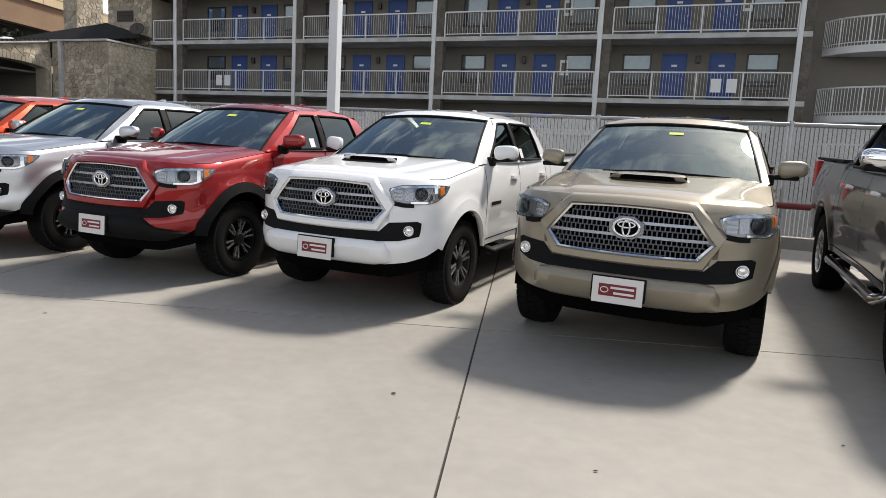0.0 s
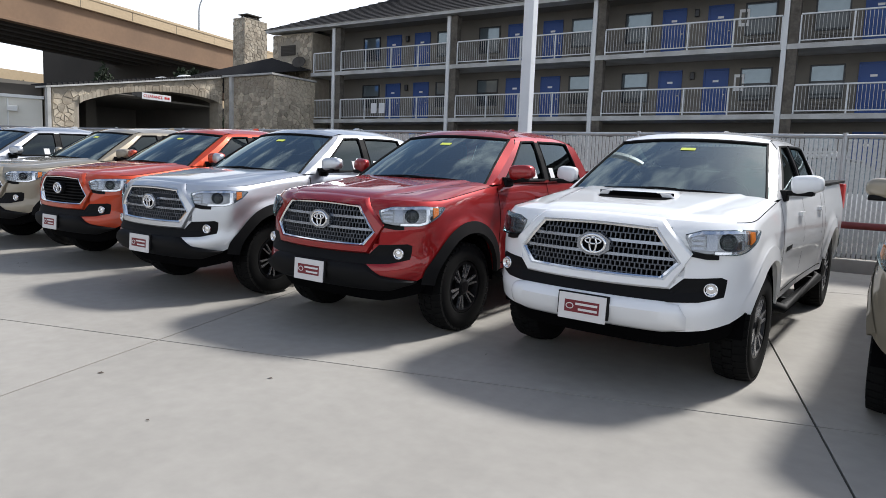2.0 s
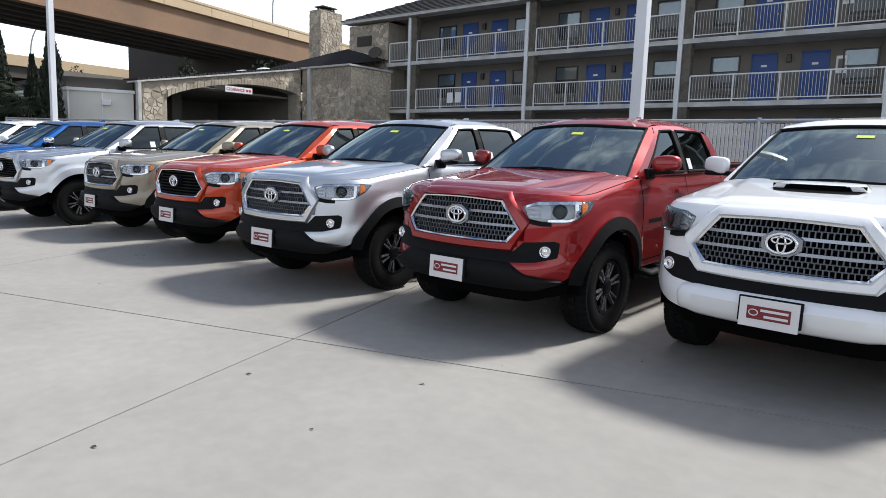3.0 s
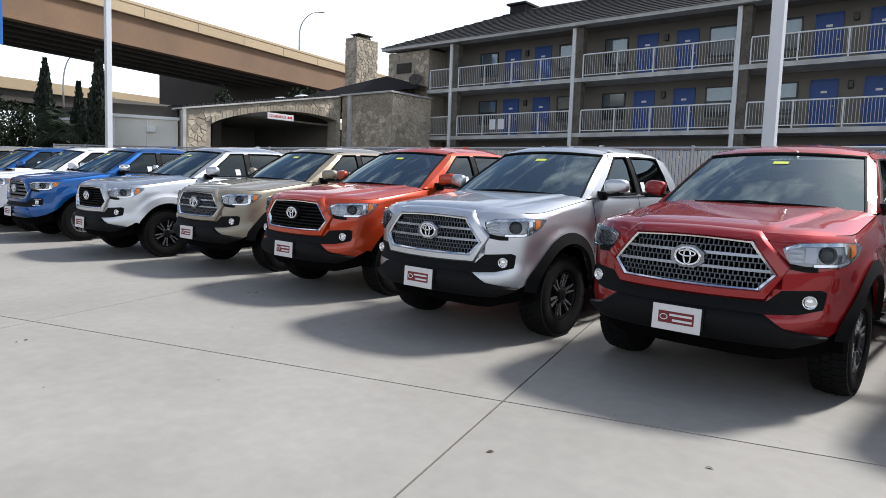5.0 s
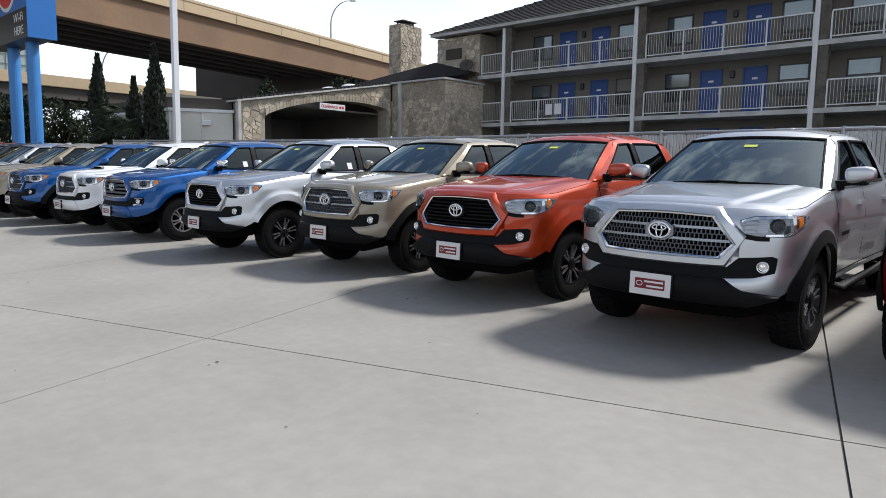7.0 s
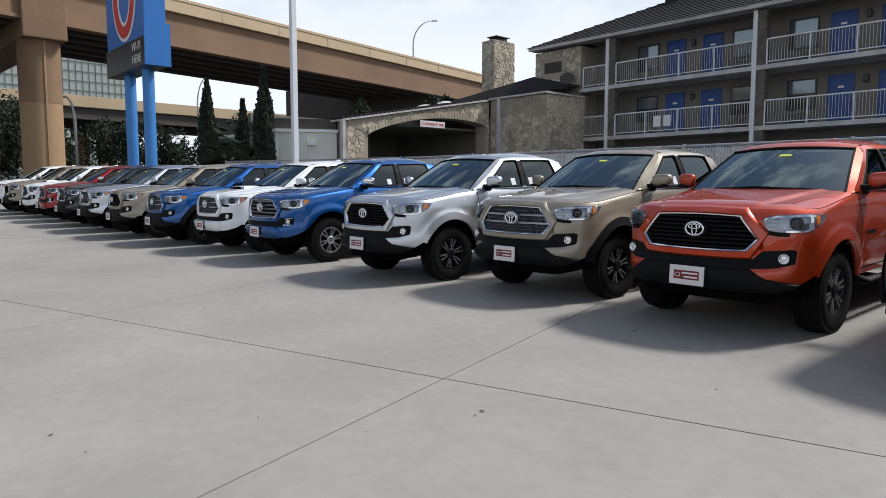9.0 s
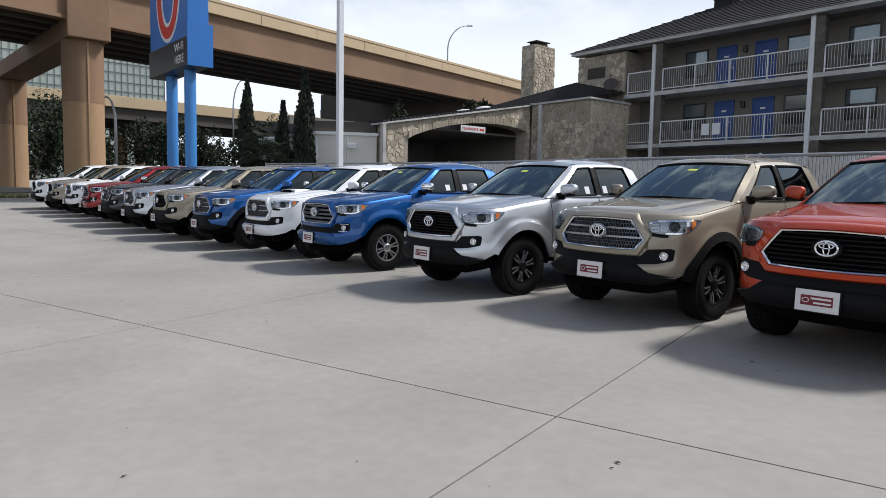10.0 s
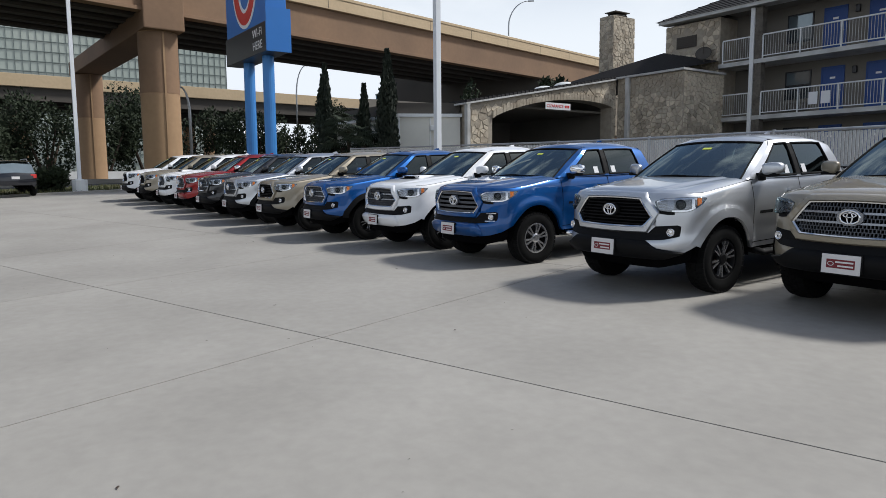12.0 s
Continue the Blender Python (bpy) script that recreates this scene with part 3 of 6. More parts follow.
wing = empty("stone_wing", pose(0, 0, 0), "buff ledge-stone porte-cochere wall with a low wide arch", "wall", kind="structure")
outer = [(WY0, 0.4), (13.8, 0.4)] + [(13.8 + 8.15 * i / 20, arch_top(13.8 + 8.15 * i / 20)) for i in range(21)] + [(21.95, 0.4), (WY1, 0.4), (WY1, wing_top(WY1)), (WY0, wing_top(WY0))]
bm = bmesh.new()
prism(bm, outer, 0.75, lambda u, v, w: (WX - 0.05 - w, u, v))
part("backing", bm, M_MORTAR, wing)
stone_wall(wing, lambda u, v, w: (WX - 0.05 + w, u, v),
           lambda u, v, a, b: v + b < wing_top(u - a) - 0.02 and not (in_arch(u) and v - b < arch_top(u)) and not (in_arch(u - a) and v - b < arch_top(max(u - a, 13.81))) and not (in_arch(u + a) and v - b < arch_top(u + a)),
           WY0, WY1, 0.5, 6.4, 0.30, 5, 300)
bm = bmesh.new()
ar = [(13.8 + 8.15 * i / 40, arch_top(13.8 + 8.15 * i / 40)) for i in range(41)]
for (u0, v0), (u1, v1) in zip(ar, ar[1:]):
    prism(bm, [(u0 + 0.01, v0 - 0.005), (u1 - 0.01, v1 - 0.005), (u1 - 0.01, v1 + 0.3 + 0.06 * math.sin(u1 * 9)), (u0 + 0.01, v0 + 0.3 + 0.06 * math.sin(u0 * 7))], 0.09, lambda u, v, w: (WX - 0.05 + w, u, v))
tagged(part("voussoirs", bm, M_STONE, wing, "row of upright arch stones"), kind="stuff")
bm = bmesh.new()
prism(bm, [(WY0 - 0.35, wing_top(WY0 - 0.35)), (WY1, wing_top(WY1)), (WY1, wing_top(WY1) + 0.08), (WY0 - 0.35, wing_top(WY0 - 0.35) + 0.08)], 1.1, lambda u, v, w: (WX + 0.12 - w, u, v))
part("coping", bm, M_GREYW, wing, "weathered white eave gutter")
bm = bmesh.new()
n = 40
for i in range(n):
    y = WY0 - 0.3 + (WY1 - WY0 + 0.3) * i / n
    box(bm, WX - 1.3, WX + 0.1, y, y + 0.2, wing_top(y) + 0.08, wing_top(y) + 0.2)
part("tile_row", bm, M_SHING, wing, "dark barrel roof tiles")
# wall return, facing the lot, to the motel's end
ret = empty("stone_return", pose(0, 0, 0), "shaded ledge-stone wall between arch and motel", "wall", kind="structure")
part("backing", boxes((-31.95, -27.95, 22.3, 23.0, 0.4, 6.38), (-28.6, -27.95, 23.0, FY + 0.04, 0.4, 6.38)), M_MORTAR, ret)
stone_wall(ret, lambda u, v, w: (u, 22.3 - w, v), lambda u, v, a, b: True, -31.9, -27.95, 2.4, 6.35, 0.25, 8, 200)
stone_wall(ret, lambda u, v, w: (-27.95 + w, u, v), lambda u, v, a, b: True, 22.35, FY, 2.4, 6.35, 0.25, 9, 150)
part("coping", boxes((-32.0, -27.8, 22.1, 22.4, 6.36, 6.46), (-28.0, -27.8, 22.4, FY, 6.36, 6.46)), M_GREYW, ret)
for x, y, z in ((-31.2, 22.2, 6.4), (-32.0, 12.35, 4.6)):
    tagged(part("downpipe", boxes((x - 0.11, x + 0.11, y - 0.1, y + 0.08, 0.3, z), bevel=0.02), M_GREYW), "weathered white rainwater downpipe on the stone wall", "downpipe", kind="structure")
# low shingle roof over the wing, chimney
bm = bmesh.new()
v = [bm.verts.new(q) for q in ((-33, 12.3, 4.72), (-33, 22.5, 6.38), (-39, 22.5, 6.3), (-39, 12.5, 4.72), (-27.9, 22.4, 6.5), (-28.2, FY + 0.02, 7.1), (-31.6, FY + 0.02, 8.0), (-31.6, 29.5, 8.0), (-39, 29.5, 6.4))]
for q in ((0, 1, 2, 3), (2, 4, 5), (2, 5, 6), (2, 6, 7), (2, 7, 8)):
    bm.faces.new([v[i] for i in q])
tagged(part("low_roof", bm, M_SHING), "dark shingle roof over the stone wing", "roof", kind="structure")
chim = empty("chimney", pose(-39.7, 29.5, 0), "tall square buff stone chimney", "chimney", kind="structure")
part("backing", boxes((0, 1.15, 0, 2.15, 4, 11.85)), M_MORTAR, chim)
stone_wall(chim, lambda u, v, w: (u, -w, v), lambda u, v, a, b: True, 0, 1.15, 6.5, 11.8, 0.27, 21, 120)
stone_wall(chim, lambda u, v, w: (1.15 + w, u, v), lambda u, v, a, b: True, 0, 2.15, 6.5, 11.8, 0.27, 22, 160)
part("flue_cap", boxes((0.2, 0.95, 0.5, 1.6, 11.85, 12.0), (0.1, 1.05, 0.35, 1.75, 12.14, 12.2), (0.25, 0.35, 0.5, 0.6, 12.0, 12.14), (0.8, 0.9, 1.5, 1.6, 12.0, 12.14)), M_DARKC, chim, "dark metal flue cap")
# lobby behind the arch
tagged(part("lobby_wall", boxes((-41, -40.6, 12, 23, 0.2, 5.6), (-41, -32.8, 22.35, 22.8, 0.2, 5.8)), M_STUCCO), "dim stucco lobby wall under the arch", "wall", kind="structure")
tagged(part("lobby_ceiling", boxes((-40.6, -32.85, 12.9, 22.3, 4.65, 4.75)), M_STUCCO), "stucco soffit over the drive-through", "ceiling", kind="structure")
for y in (15.1, 17.2):
    tagged(part("lobby_pillar", boxes((-37.6, -36.9, y - 0.3, y + 0.3, 0.3, 4.7), bevel=0.03), M_STUCCO), "square stucco pillar under the drive-through roof", "pillar", kind="structure")
csign = empty("clearance_sign", pose(WX + 0.085, 17.9, 4.75, 90, 0, 90), "white clearance sign with dark red lettering", "sign")
part("board", boxes((-0.85, 0.85, -0.16, 0.16, -0.03, 0.0), bevel=0.005), M_SIGNWH, csign)


def text(name, body, size, m, material, parent, depth=0.004):
    cu = bpy.data.curves.new(name, "FONT")
    cu.body, cu.size, cu.extrude, cu.align_x, cu.align_y = body, size, depth, "CENTER", "CENTER"
    cu.materials.append(material)
    ob = new(name, cu)
    ob.matrix_basis = m
    ob.parent = parent
    return ob


text("lettering", "CLEARANCE", 0.2, pose(-0.22, 0, 0.006), M_SIGNRED, csign)
part("lettering_bar", boxes((0.45, 0.58, -0.06, 0.06, 0, 0.006), (0.62, 0.75, -0.06, 0.06, 0, 0.006)), M_SIGNRED, csign)
# cream wall left of the arch, with flat roof edge and lamp
annex = empty("annex", pose(0, 0, 0), "low cream stucco annex with a dark metal roof edge", "building")
FOOT = [(-32.62, 12.4), (-33.95, 10.0), (-40.2, 10.0), (-40.2, 12.4)]
bm = bmesh.new()
prism(bm, FOOT, 3.75, lambda u, v, w: (u, v, 0.3 + w))
part("wall", bm, M_CREAM, annex, "cream stucco wall")
bm = bmesh.new()
prism(bm, [(-32.5, 12.42), (-33.85, 9.85), (-40.3, 9.85), (-40.3, 12.5)], 0.14, lambda u, v, w: (u, v, 4.05 + w))
part("eave_board", bm, M_WHITE, annex)
bm = bmesh.new()
prism(bm, [(-32.7, 12.42), (-34.1, 9.95), (-40.3, 9.95), (-40.3, 12.5)], 0.5, lambda u, v, w: (u, v, 4.19 + w))
part("roof_edge", bm, M_DARKC, annex, "dark standing metal roof edge")
part("batten", boxes((-33.33, -33.25, 11.17, 11.23, 0.4, 4.0)), M_WHITE, annex)
part("corner_pipe", boxes((-33.98, -33.9, 9.9, 9.98, 0.3, 4.1)), M_WHITE, annex)
fl = empty("flood_lamp", pose(-33.15, 11.35, 3.55, 0, 0, 60), "white square flood lamp on the annex wall", "lamp")
part("lamp_head", boxes((-0.2, 0.2, -0.2, 0.08, -0.12, 0.12), bevel=0.02), M_WHITE, fl)
part("bracket", boxes((-0.05, 0.05, 0.08, 0.2, -0.15, 0.1)), M_WHITE, fl)

# ---- fence along the back of the lot ----
FENY = 7.0
fence = empty("fence", pose(0, FENY, 0), "chain-link fence filled with pale vertical slats", "fence", kind="structure")
FX0, FX1 = -33.0, 16.0


def fz(x):
    return lot_z(x, FENY)


part("kerb_wall", boxes(*[(x, x + 3.0, -0.12, 0.15, fz(x) - 0.3, fz(x) + 0.16) for x in [FX0 + 3 * i for i in range(17)]]), M_CONC, fence, "low concrete kerb under the fence")
bm = bmesh.new()
tube(bm, [(x, 0, fz(x) + 1.93) for x in (FX0, -20, -10, 0, FX1)], 0.03, 8)
part("top_rail", bm, M_GALV, fence)
k = 0
x = FX0
while x <= FX1:
    bm = bmesh.new()
    tube(bm, [(x, 0.0, fz(x)), (x, 0.0, fz(x) + 1.98)], 0.035, 8)
    part("post", bm, M_GALV, fence)
    x += 3.0
rnd = random.Random(4)
near = bmesh.new()
x = FX0
count = 0
while x < FX1:
    z = fz(x)
    w = 0.047
    lean = rnd.uniform(-0.01, 0.01)
    if -2.5 < x < 9.0 and count < 190:
        b2 = bmesh.new()
        box(b2, x, x + w, -0.006, 0.006, z + 0.18, z + 1.89)
        part("slat", b2, M_SLAT, fence)
        count += 1
    else:
        box(near, x, x + w, -0.006, 0.006, z + 0.18, z + 1.89 + lean)
    x += 0.062
tagged(part("slat_field", near, M_SLAT, fence), kind="stuff")
bm = bmesh.new()
for i in range(-60, 470):
    x0 = FX0 + 0.105 * i
    for sgn in (1, -1):
        a, b = x0, x0 + sgn * 1.75
        if min(a, b) < FX0 or max(a, b) > FX1:
            continue
        z = fz((a + b) / 2)
        v = [bm.verts.new(p) for p in ((a, -0.012, z + 0.16), (a + 0.007, -0.012, z + 0.16), (b + 0.007, -0.012, z + 1.91), (b, -0.012, z + 1.91))]
        bm.faces.new(v if sgn > 0 else v[::-1])
tagged(part("wire_mesh", bm, M_GALV, fence, "galvanised chain-link wire"), kind="stuff")
rr = empty("guard_rail", pose(0, 6.45, 0), "dark red painted pipe guard rail before the fence", "rail", kind="structure")
bm = bmesh.new()
tube(bm, [(x, 0, lot_z(x, 6.4) + 0.70) for x in (-22, -8, 4, 14)], 0.05, 10)
part("rail_pipe", bm, M_RED_RAIL, rr, smooth=True)
for i in range(13):
    xx = -22 + 3.0 * i
    bm = bmesh.new()
    tube(bm, [(xx, 0, lot_z(xx, 6.4)), (xx, 0, lot_z(xx, 6.4) + 0.66)], 0.045, 8)
    part("rail_post", bm, M_RED_RAIL, rr)


# ---- lamp poles ----
def lot_pole(x, y, h, block=True):
    z = lot_z(x, y)
    t = empty("light_pole", pose(x, y, z), "white painted square light pole on a concrete base", "light pole", "lot light poles")
    part("shaft", boxes((-0.085, 0.085, -0.085, 0.085, 0.5, h), bevel=0.012), M_POLE, t)
    bm = bmesh.new()
    lathe(bm, [(0.0, 0.36), (0.6, 0.36), (0.64, 0.33), (0.64, 0.0)], 10, "z")
    part("base_block", bm, M_WHITE, t, "white painted concrete base")
    part("base_plate", boxes((-0.17, 0.17, -0.17, 0.17, 0.64, 0.67)), M_POLE, t)


lot_pole(-4.44, 5.62, 7.4)
lot_pole(-24.4, 5.4, 7.8)
lot_pole(-46.0, -1.45, 9.5)

# ---- pylon sign ----
sg = empty("pylon_sign", pose(0, 0, 1.05), "blue pylon sign on two blue posts with a red rounded emblem", "sign")
for x in (-43.7, -40.95):
    bm = bmesh.new()
    tube(bm, [(x, 6.65, -0.9), (x, 6.65, 6.6)], 0.29, 18)
    part("post", bm, M_SIGNPOST, sg, smooth=False)
part("cabinet", boxes((-45.3, -39.55, 6.05, 7.1, 7.75, 12.5), bevel=0.04), M_SIGNB, sg, "blue sign cabinet")
part("lower_cabinet", boxes((-45.4, -39.5, 6.0, 7.15, 6.35, 7.75), bevel=0.03), M_SIGNBK, sg, "black lower reader board")
part("end_panel", boxes((-39.5, -39.4, 6.0, 7.25, 6.35, 8.4)), M_SIGNB, sg)


def ring_shape(bm, cx, cz, rx, rz, w, y0, y1, a0, a1, n=36):
    inner, outer_ = [], []
    for i in range(n + 1):
        a = a0 + (a1 - a0) * i / n
        outer_.append((cx + rx * math.cos(a), cz + rz * math.sin(a)))
        inner.append((cx + (rx - w) * math.cos(a), cz + (rz - w) * math.sin(a)))
    prism(bm, outer_ + inner[::-1], y1 - y0, lambda u, v, w_: (u, y1 - w_, v))


for w, r, y, mt, lab in ((0.95, 0.0, 6.03, M_SIGNWH, "white emblem outline"), (0.58, -0.18, 6.01, M_SIGNRED, "red emblem band")):
    bm = bmesh.new()
    ring_shape(bm, -42.3, 10.3, 1.8 + r, 2.45 + r, w, y, y + 0.03, math.pi, 2 * math.pi)
    part("emblem", bm, mt, sg, lab)
text("lettering", "WI-FI", 0.56, pose(-40.6, 5.99, 7.35, 90, 0, 0), M_SIGNWH, sg)
text("lettering", "HERE", 0.56, pose(-40.6, 5.99, 6.75, 90, 0, 0), M_SIGNWH, sg)

# ---- overpass ----
KD = Vector((-0.2, 1.0, 0)).normalized()
DECK = Matrix(((KD.y, KD.x, 0, -57.6), (-KD.x, KD.y, 0, 6.0), (0, 0, 1, 0), (0, 0, 0, 1)))
over = empty("overpass", DECK, "high tan concrete highway overpass on round columns", "bridge")
Y0, Y1 = -90, 150
part("parapet", boxes((-0.1, 0.35, Y0, Y1, 15.1, 16.2), (-0.25, 0.4, Y0, Y1, 16.0, 16.25), bevel=0.03), M_TANL, over, "pale tan concrete parapet")
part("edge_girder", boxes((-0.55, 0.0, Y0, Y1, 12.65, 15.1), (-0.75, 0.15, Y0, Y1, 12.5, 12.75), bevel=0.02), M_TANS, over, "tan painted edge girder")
# deck and inner girders: shade of the underside is put into a dark colour
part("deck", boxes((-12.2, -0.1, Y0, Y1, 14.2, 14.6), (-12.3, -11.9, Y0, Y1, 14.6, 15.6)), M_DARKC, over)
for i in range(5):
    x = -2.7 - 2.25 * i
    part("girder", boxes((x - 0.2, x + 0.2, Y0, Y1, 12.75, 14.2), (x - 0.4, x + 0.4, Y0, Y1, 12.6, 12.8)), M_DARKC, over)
for i in range(40):
    y = Y0 + 6.0 * i + 1.5
    part("joint", boxes((0.352, 0.358, y, y + 0.05, 15.15, 15.95)), M_DARKC, over)


def pier(y):
    t = empty("pier", pose(0, y, 0, 0, 0, -8.7))
    t.parent = over
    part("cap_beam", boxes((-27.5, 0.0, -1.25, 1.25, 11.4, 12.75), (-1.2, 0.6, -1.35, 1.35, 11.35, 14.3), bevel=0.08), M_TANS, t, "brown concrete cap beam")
    for x in (-1.2, -25.5):
        bm = bmesh.new()
        lathe(bm, [(-0.5, 1.3), (11.35, 1.3)], 28, "z")
        col = part("column", bm, M_TANC, t, smooth=True)
        col.matrix_basis = pose(x, 0, 0)
        # darker brown band round the upper part of the column
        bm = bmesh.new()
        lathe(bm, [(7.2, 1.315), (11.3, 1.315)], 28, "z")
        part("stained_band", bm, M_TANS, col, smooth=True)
        part("drain_pipe", boxes((1.28, 1.36, -0.06, 0.06, 0, 11.3)), M_TANC, col)


pier(-0.4)
pier(64)
pier(-60)
bm = bmesh.new()
prism(bm, [(-85.3, 39.4), (-66.6, 49.4), (-67.2, 50.6), (-85.9, 40.6)], 14.1, lambda u, v, w: (u, v, w))
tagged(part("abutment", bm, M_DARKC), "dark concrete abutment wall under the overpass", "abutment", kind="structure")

low = empty("lower_overpass", Matrix(((1, 0, 0, -105), (0, 1, 0, 0), (0, 0, 1, 0), (0, 0, 0, 1))) @ pose(0, 0, 1.2, 0, 0, 4), "lower tan overpass beyond, with a concrete barrier", "bridge")
part("parapet", boxes((0, 0.4, -120, 160, 11.2, 12.7), bevel=0.03), M_TANL, low)
# same dark colour below this deck, painting in its shade
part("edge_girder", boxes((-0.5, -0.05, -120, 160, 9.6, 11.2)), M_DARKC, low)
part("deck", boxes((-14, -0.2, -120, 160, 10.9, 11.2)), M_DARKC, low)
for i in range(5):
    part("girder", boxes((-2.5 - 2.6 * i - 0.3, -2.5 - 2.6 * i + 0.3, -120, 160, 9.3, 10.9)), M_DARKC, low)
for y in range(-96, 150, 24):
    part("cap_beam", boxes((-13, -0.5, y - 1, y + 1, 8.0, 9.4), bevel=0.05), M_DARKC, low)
    for x in (-2.5, -11):
        bm = bmesh.new()
        lathe(bm, [(-3.0, 0.9), (8.1, 0.9)], 18, "z")
        c = part("column", bm, M_TANC, low, smooth=True)
        c.matrix_basis = pose(x, y, 0)
ramp = empty("ramp", pose(-116, 0, 0, 0, 0, -3), "tan curved ramp rising behind the lower overpass", "bridge")
bm = bmesh.new()
rows = []
for i in range(25):
    y = -100 + 6.0 * i
    z = 13.9 - 0.00035 * (y + 100) ** 2 * 0.35
    rows.append([(0, y, z), (0, y, z + 1.6), (0.4, y, z + 1.6), (0.4, y, z - 0.6), (-8, y, z - 0.6)])
sheet(bm, rows)
part("parapet", bm, M_TANL, ramp)


# ---- far buildings ----
def glass_block(name, x, y, sx, sy, h, material, step, label):
    t = empty(name, pose(x, y, 0), label, "office building")
    part("curtain_wall", boxes((-sx, 0, 0, sy, 0, h)), material, t)
    bm = bmesh.new()
    n = int(sy / step)
    for i in range(n + 1):
        yy = sy * i / n
        box(bm, 0.0, 0.2, yy - 0.05, yy + 0.05, 0, h)
    nz = int(h / (step * 1.5))
    for j in range(nz + 1):
        zz = h * j / nz
        box(bm, 0.0, 0.22, 0, sy, zz - 0.09, zz + 0.09)
    part("mullions", bm, M_MULL, t)
    part("roof_edge", boxes((-sx, 0.4, -0.3, sy + 0.3, h, h + 0.8)), M_MULL, t)


glass_block("office_block", -200, -60, 40, 116, 39, M_TOWER, 1.55, "wide pale green glass office block with dark mullions")
glass_block("office_tower", -320, 187, 25, 22, 46, M_TOWER2, 4.0, "distant blue glass office tower")


def street_lamp(x, y, z0, h, reach, side):
    t = empty("street_lamp", pose(x, y, z0, 0, 0, side), "thin grey street lamp with a curved arm", "street lamp", "highway street lamps")
    bm = bmesh.new()
    pts = [(0, 0, 0), (0, 0, h * 0.75)] + [(reach * (1 - math.cos(a)), 0, h * 0.75 + h * 0.25 * math.sin(a)) for a in [math.pi / 2 * i / 8 for i in range(1, 9)]]
    tube(bm, pts, [0.13 - 0.08 * i / 9 for i in range(10)], 8)
    part("mast", bm, M_GALV, t, smooth=True)
    part("lamp_head", boxes((reach - 0.1, reach + 0.9, -0.16, 0.16, h - 0.1, h + 0.06), bevel=0.04), M_GALV, t)


street_lamp(-94.5, 68.8, 14, 15.5, 3.2, 45)
street_lamp(-103, 34.9, 0.5, 17.0, 1.6, 45)
street_lamp(-63.7, 8.85, 0.5, 8.0, 0.7, 235)
street_lamp(-120, 72, 12, 10, 2.0, 45)
tagged(part("site_wall", boxes((-88.5, -88, -70, 70, 0.2, 2.05)), M_WHITE), "long low white wall beyond the road", "wall", kind="structure")
tagged(part("road_barrier", boxes((-70.3, -70, -60, 60, 0.2, 1.3), bevel=0.03), M_CONC), "grey concrete road barrier below the overpass", "barrier", kind="structure")


# ---- pickup trucks ----
# Local frame of a truck: front bumper at y = 0, nose towards -y, length 5.39, width 1.89, z up from its tyres.
WHEEL_Y, WHEEL_Z, WHEEL_R, ARCH_R = (0.93, 4.165), 0.385, 0.388, 0.495
CORNER, HALF = 0.66, 0.93


def corner_table():
    pts = []
    for i in range(401):
        a = math.pi / 2 * i / 400
        n = 2.75
        pts.append((HALF * math.sin(a) ** (2 / n), CORNER * (1 - max(0.0, math.cos(a)) ** (2 / n))))
    s, out = 0.0, [(0.0, 0.0, 0.0)]
    for (x0, y0), (x1, y1) in zip(pts, pts[1:]):
        s += math.hypot(x1 - x0, y1 - y0)
        out.append((s, x1, y1))
    return out


TABLE = corner_table()
TS = np.array([r[0] for r in TABLE])
TX = np.array([r[1] for r in TABLE])
TY = np.array([r[2] for r in TABLE])
S_SIDE = float(TS[-1])


def s_at(y):
    """Girth position of a point on the flank at length y."""
    return S_SIDE + y - CORNER


FZ = ((0.30, 0.16), (0.42, 0.075), (0.50, 0.015), (0.60, 0.0), (0.66, 0.03), (0.72, 0.07), (0.80, 0.075), (0.96, 0.09), (1.08, 0.112), (1.14, 0.145), (1.18, 0.20), (1.3, 0.3))
PZ = ((0.30, 0.93), (0.45, 0.955), (0.60, 0.975), (0.78, 0.995), (0.92, 1.0), (1.04, 0.992), (1.14, 0.972), (1.22, 0.95), (1.28, 0.936), (1.36, 0.932))


def ramp_at(table, z):
    return float(np.interp(z, [r[0] for r in table], [r[1] for r in table]))


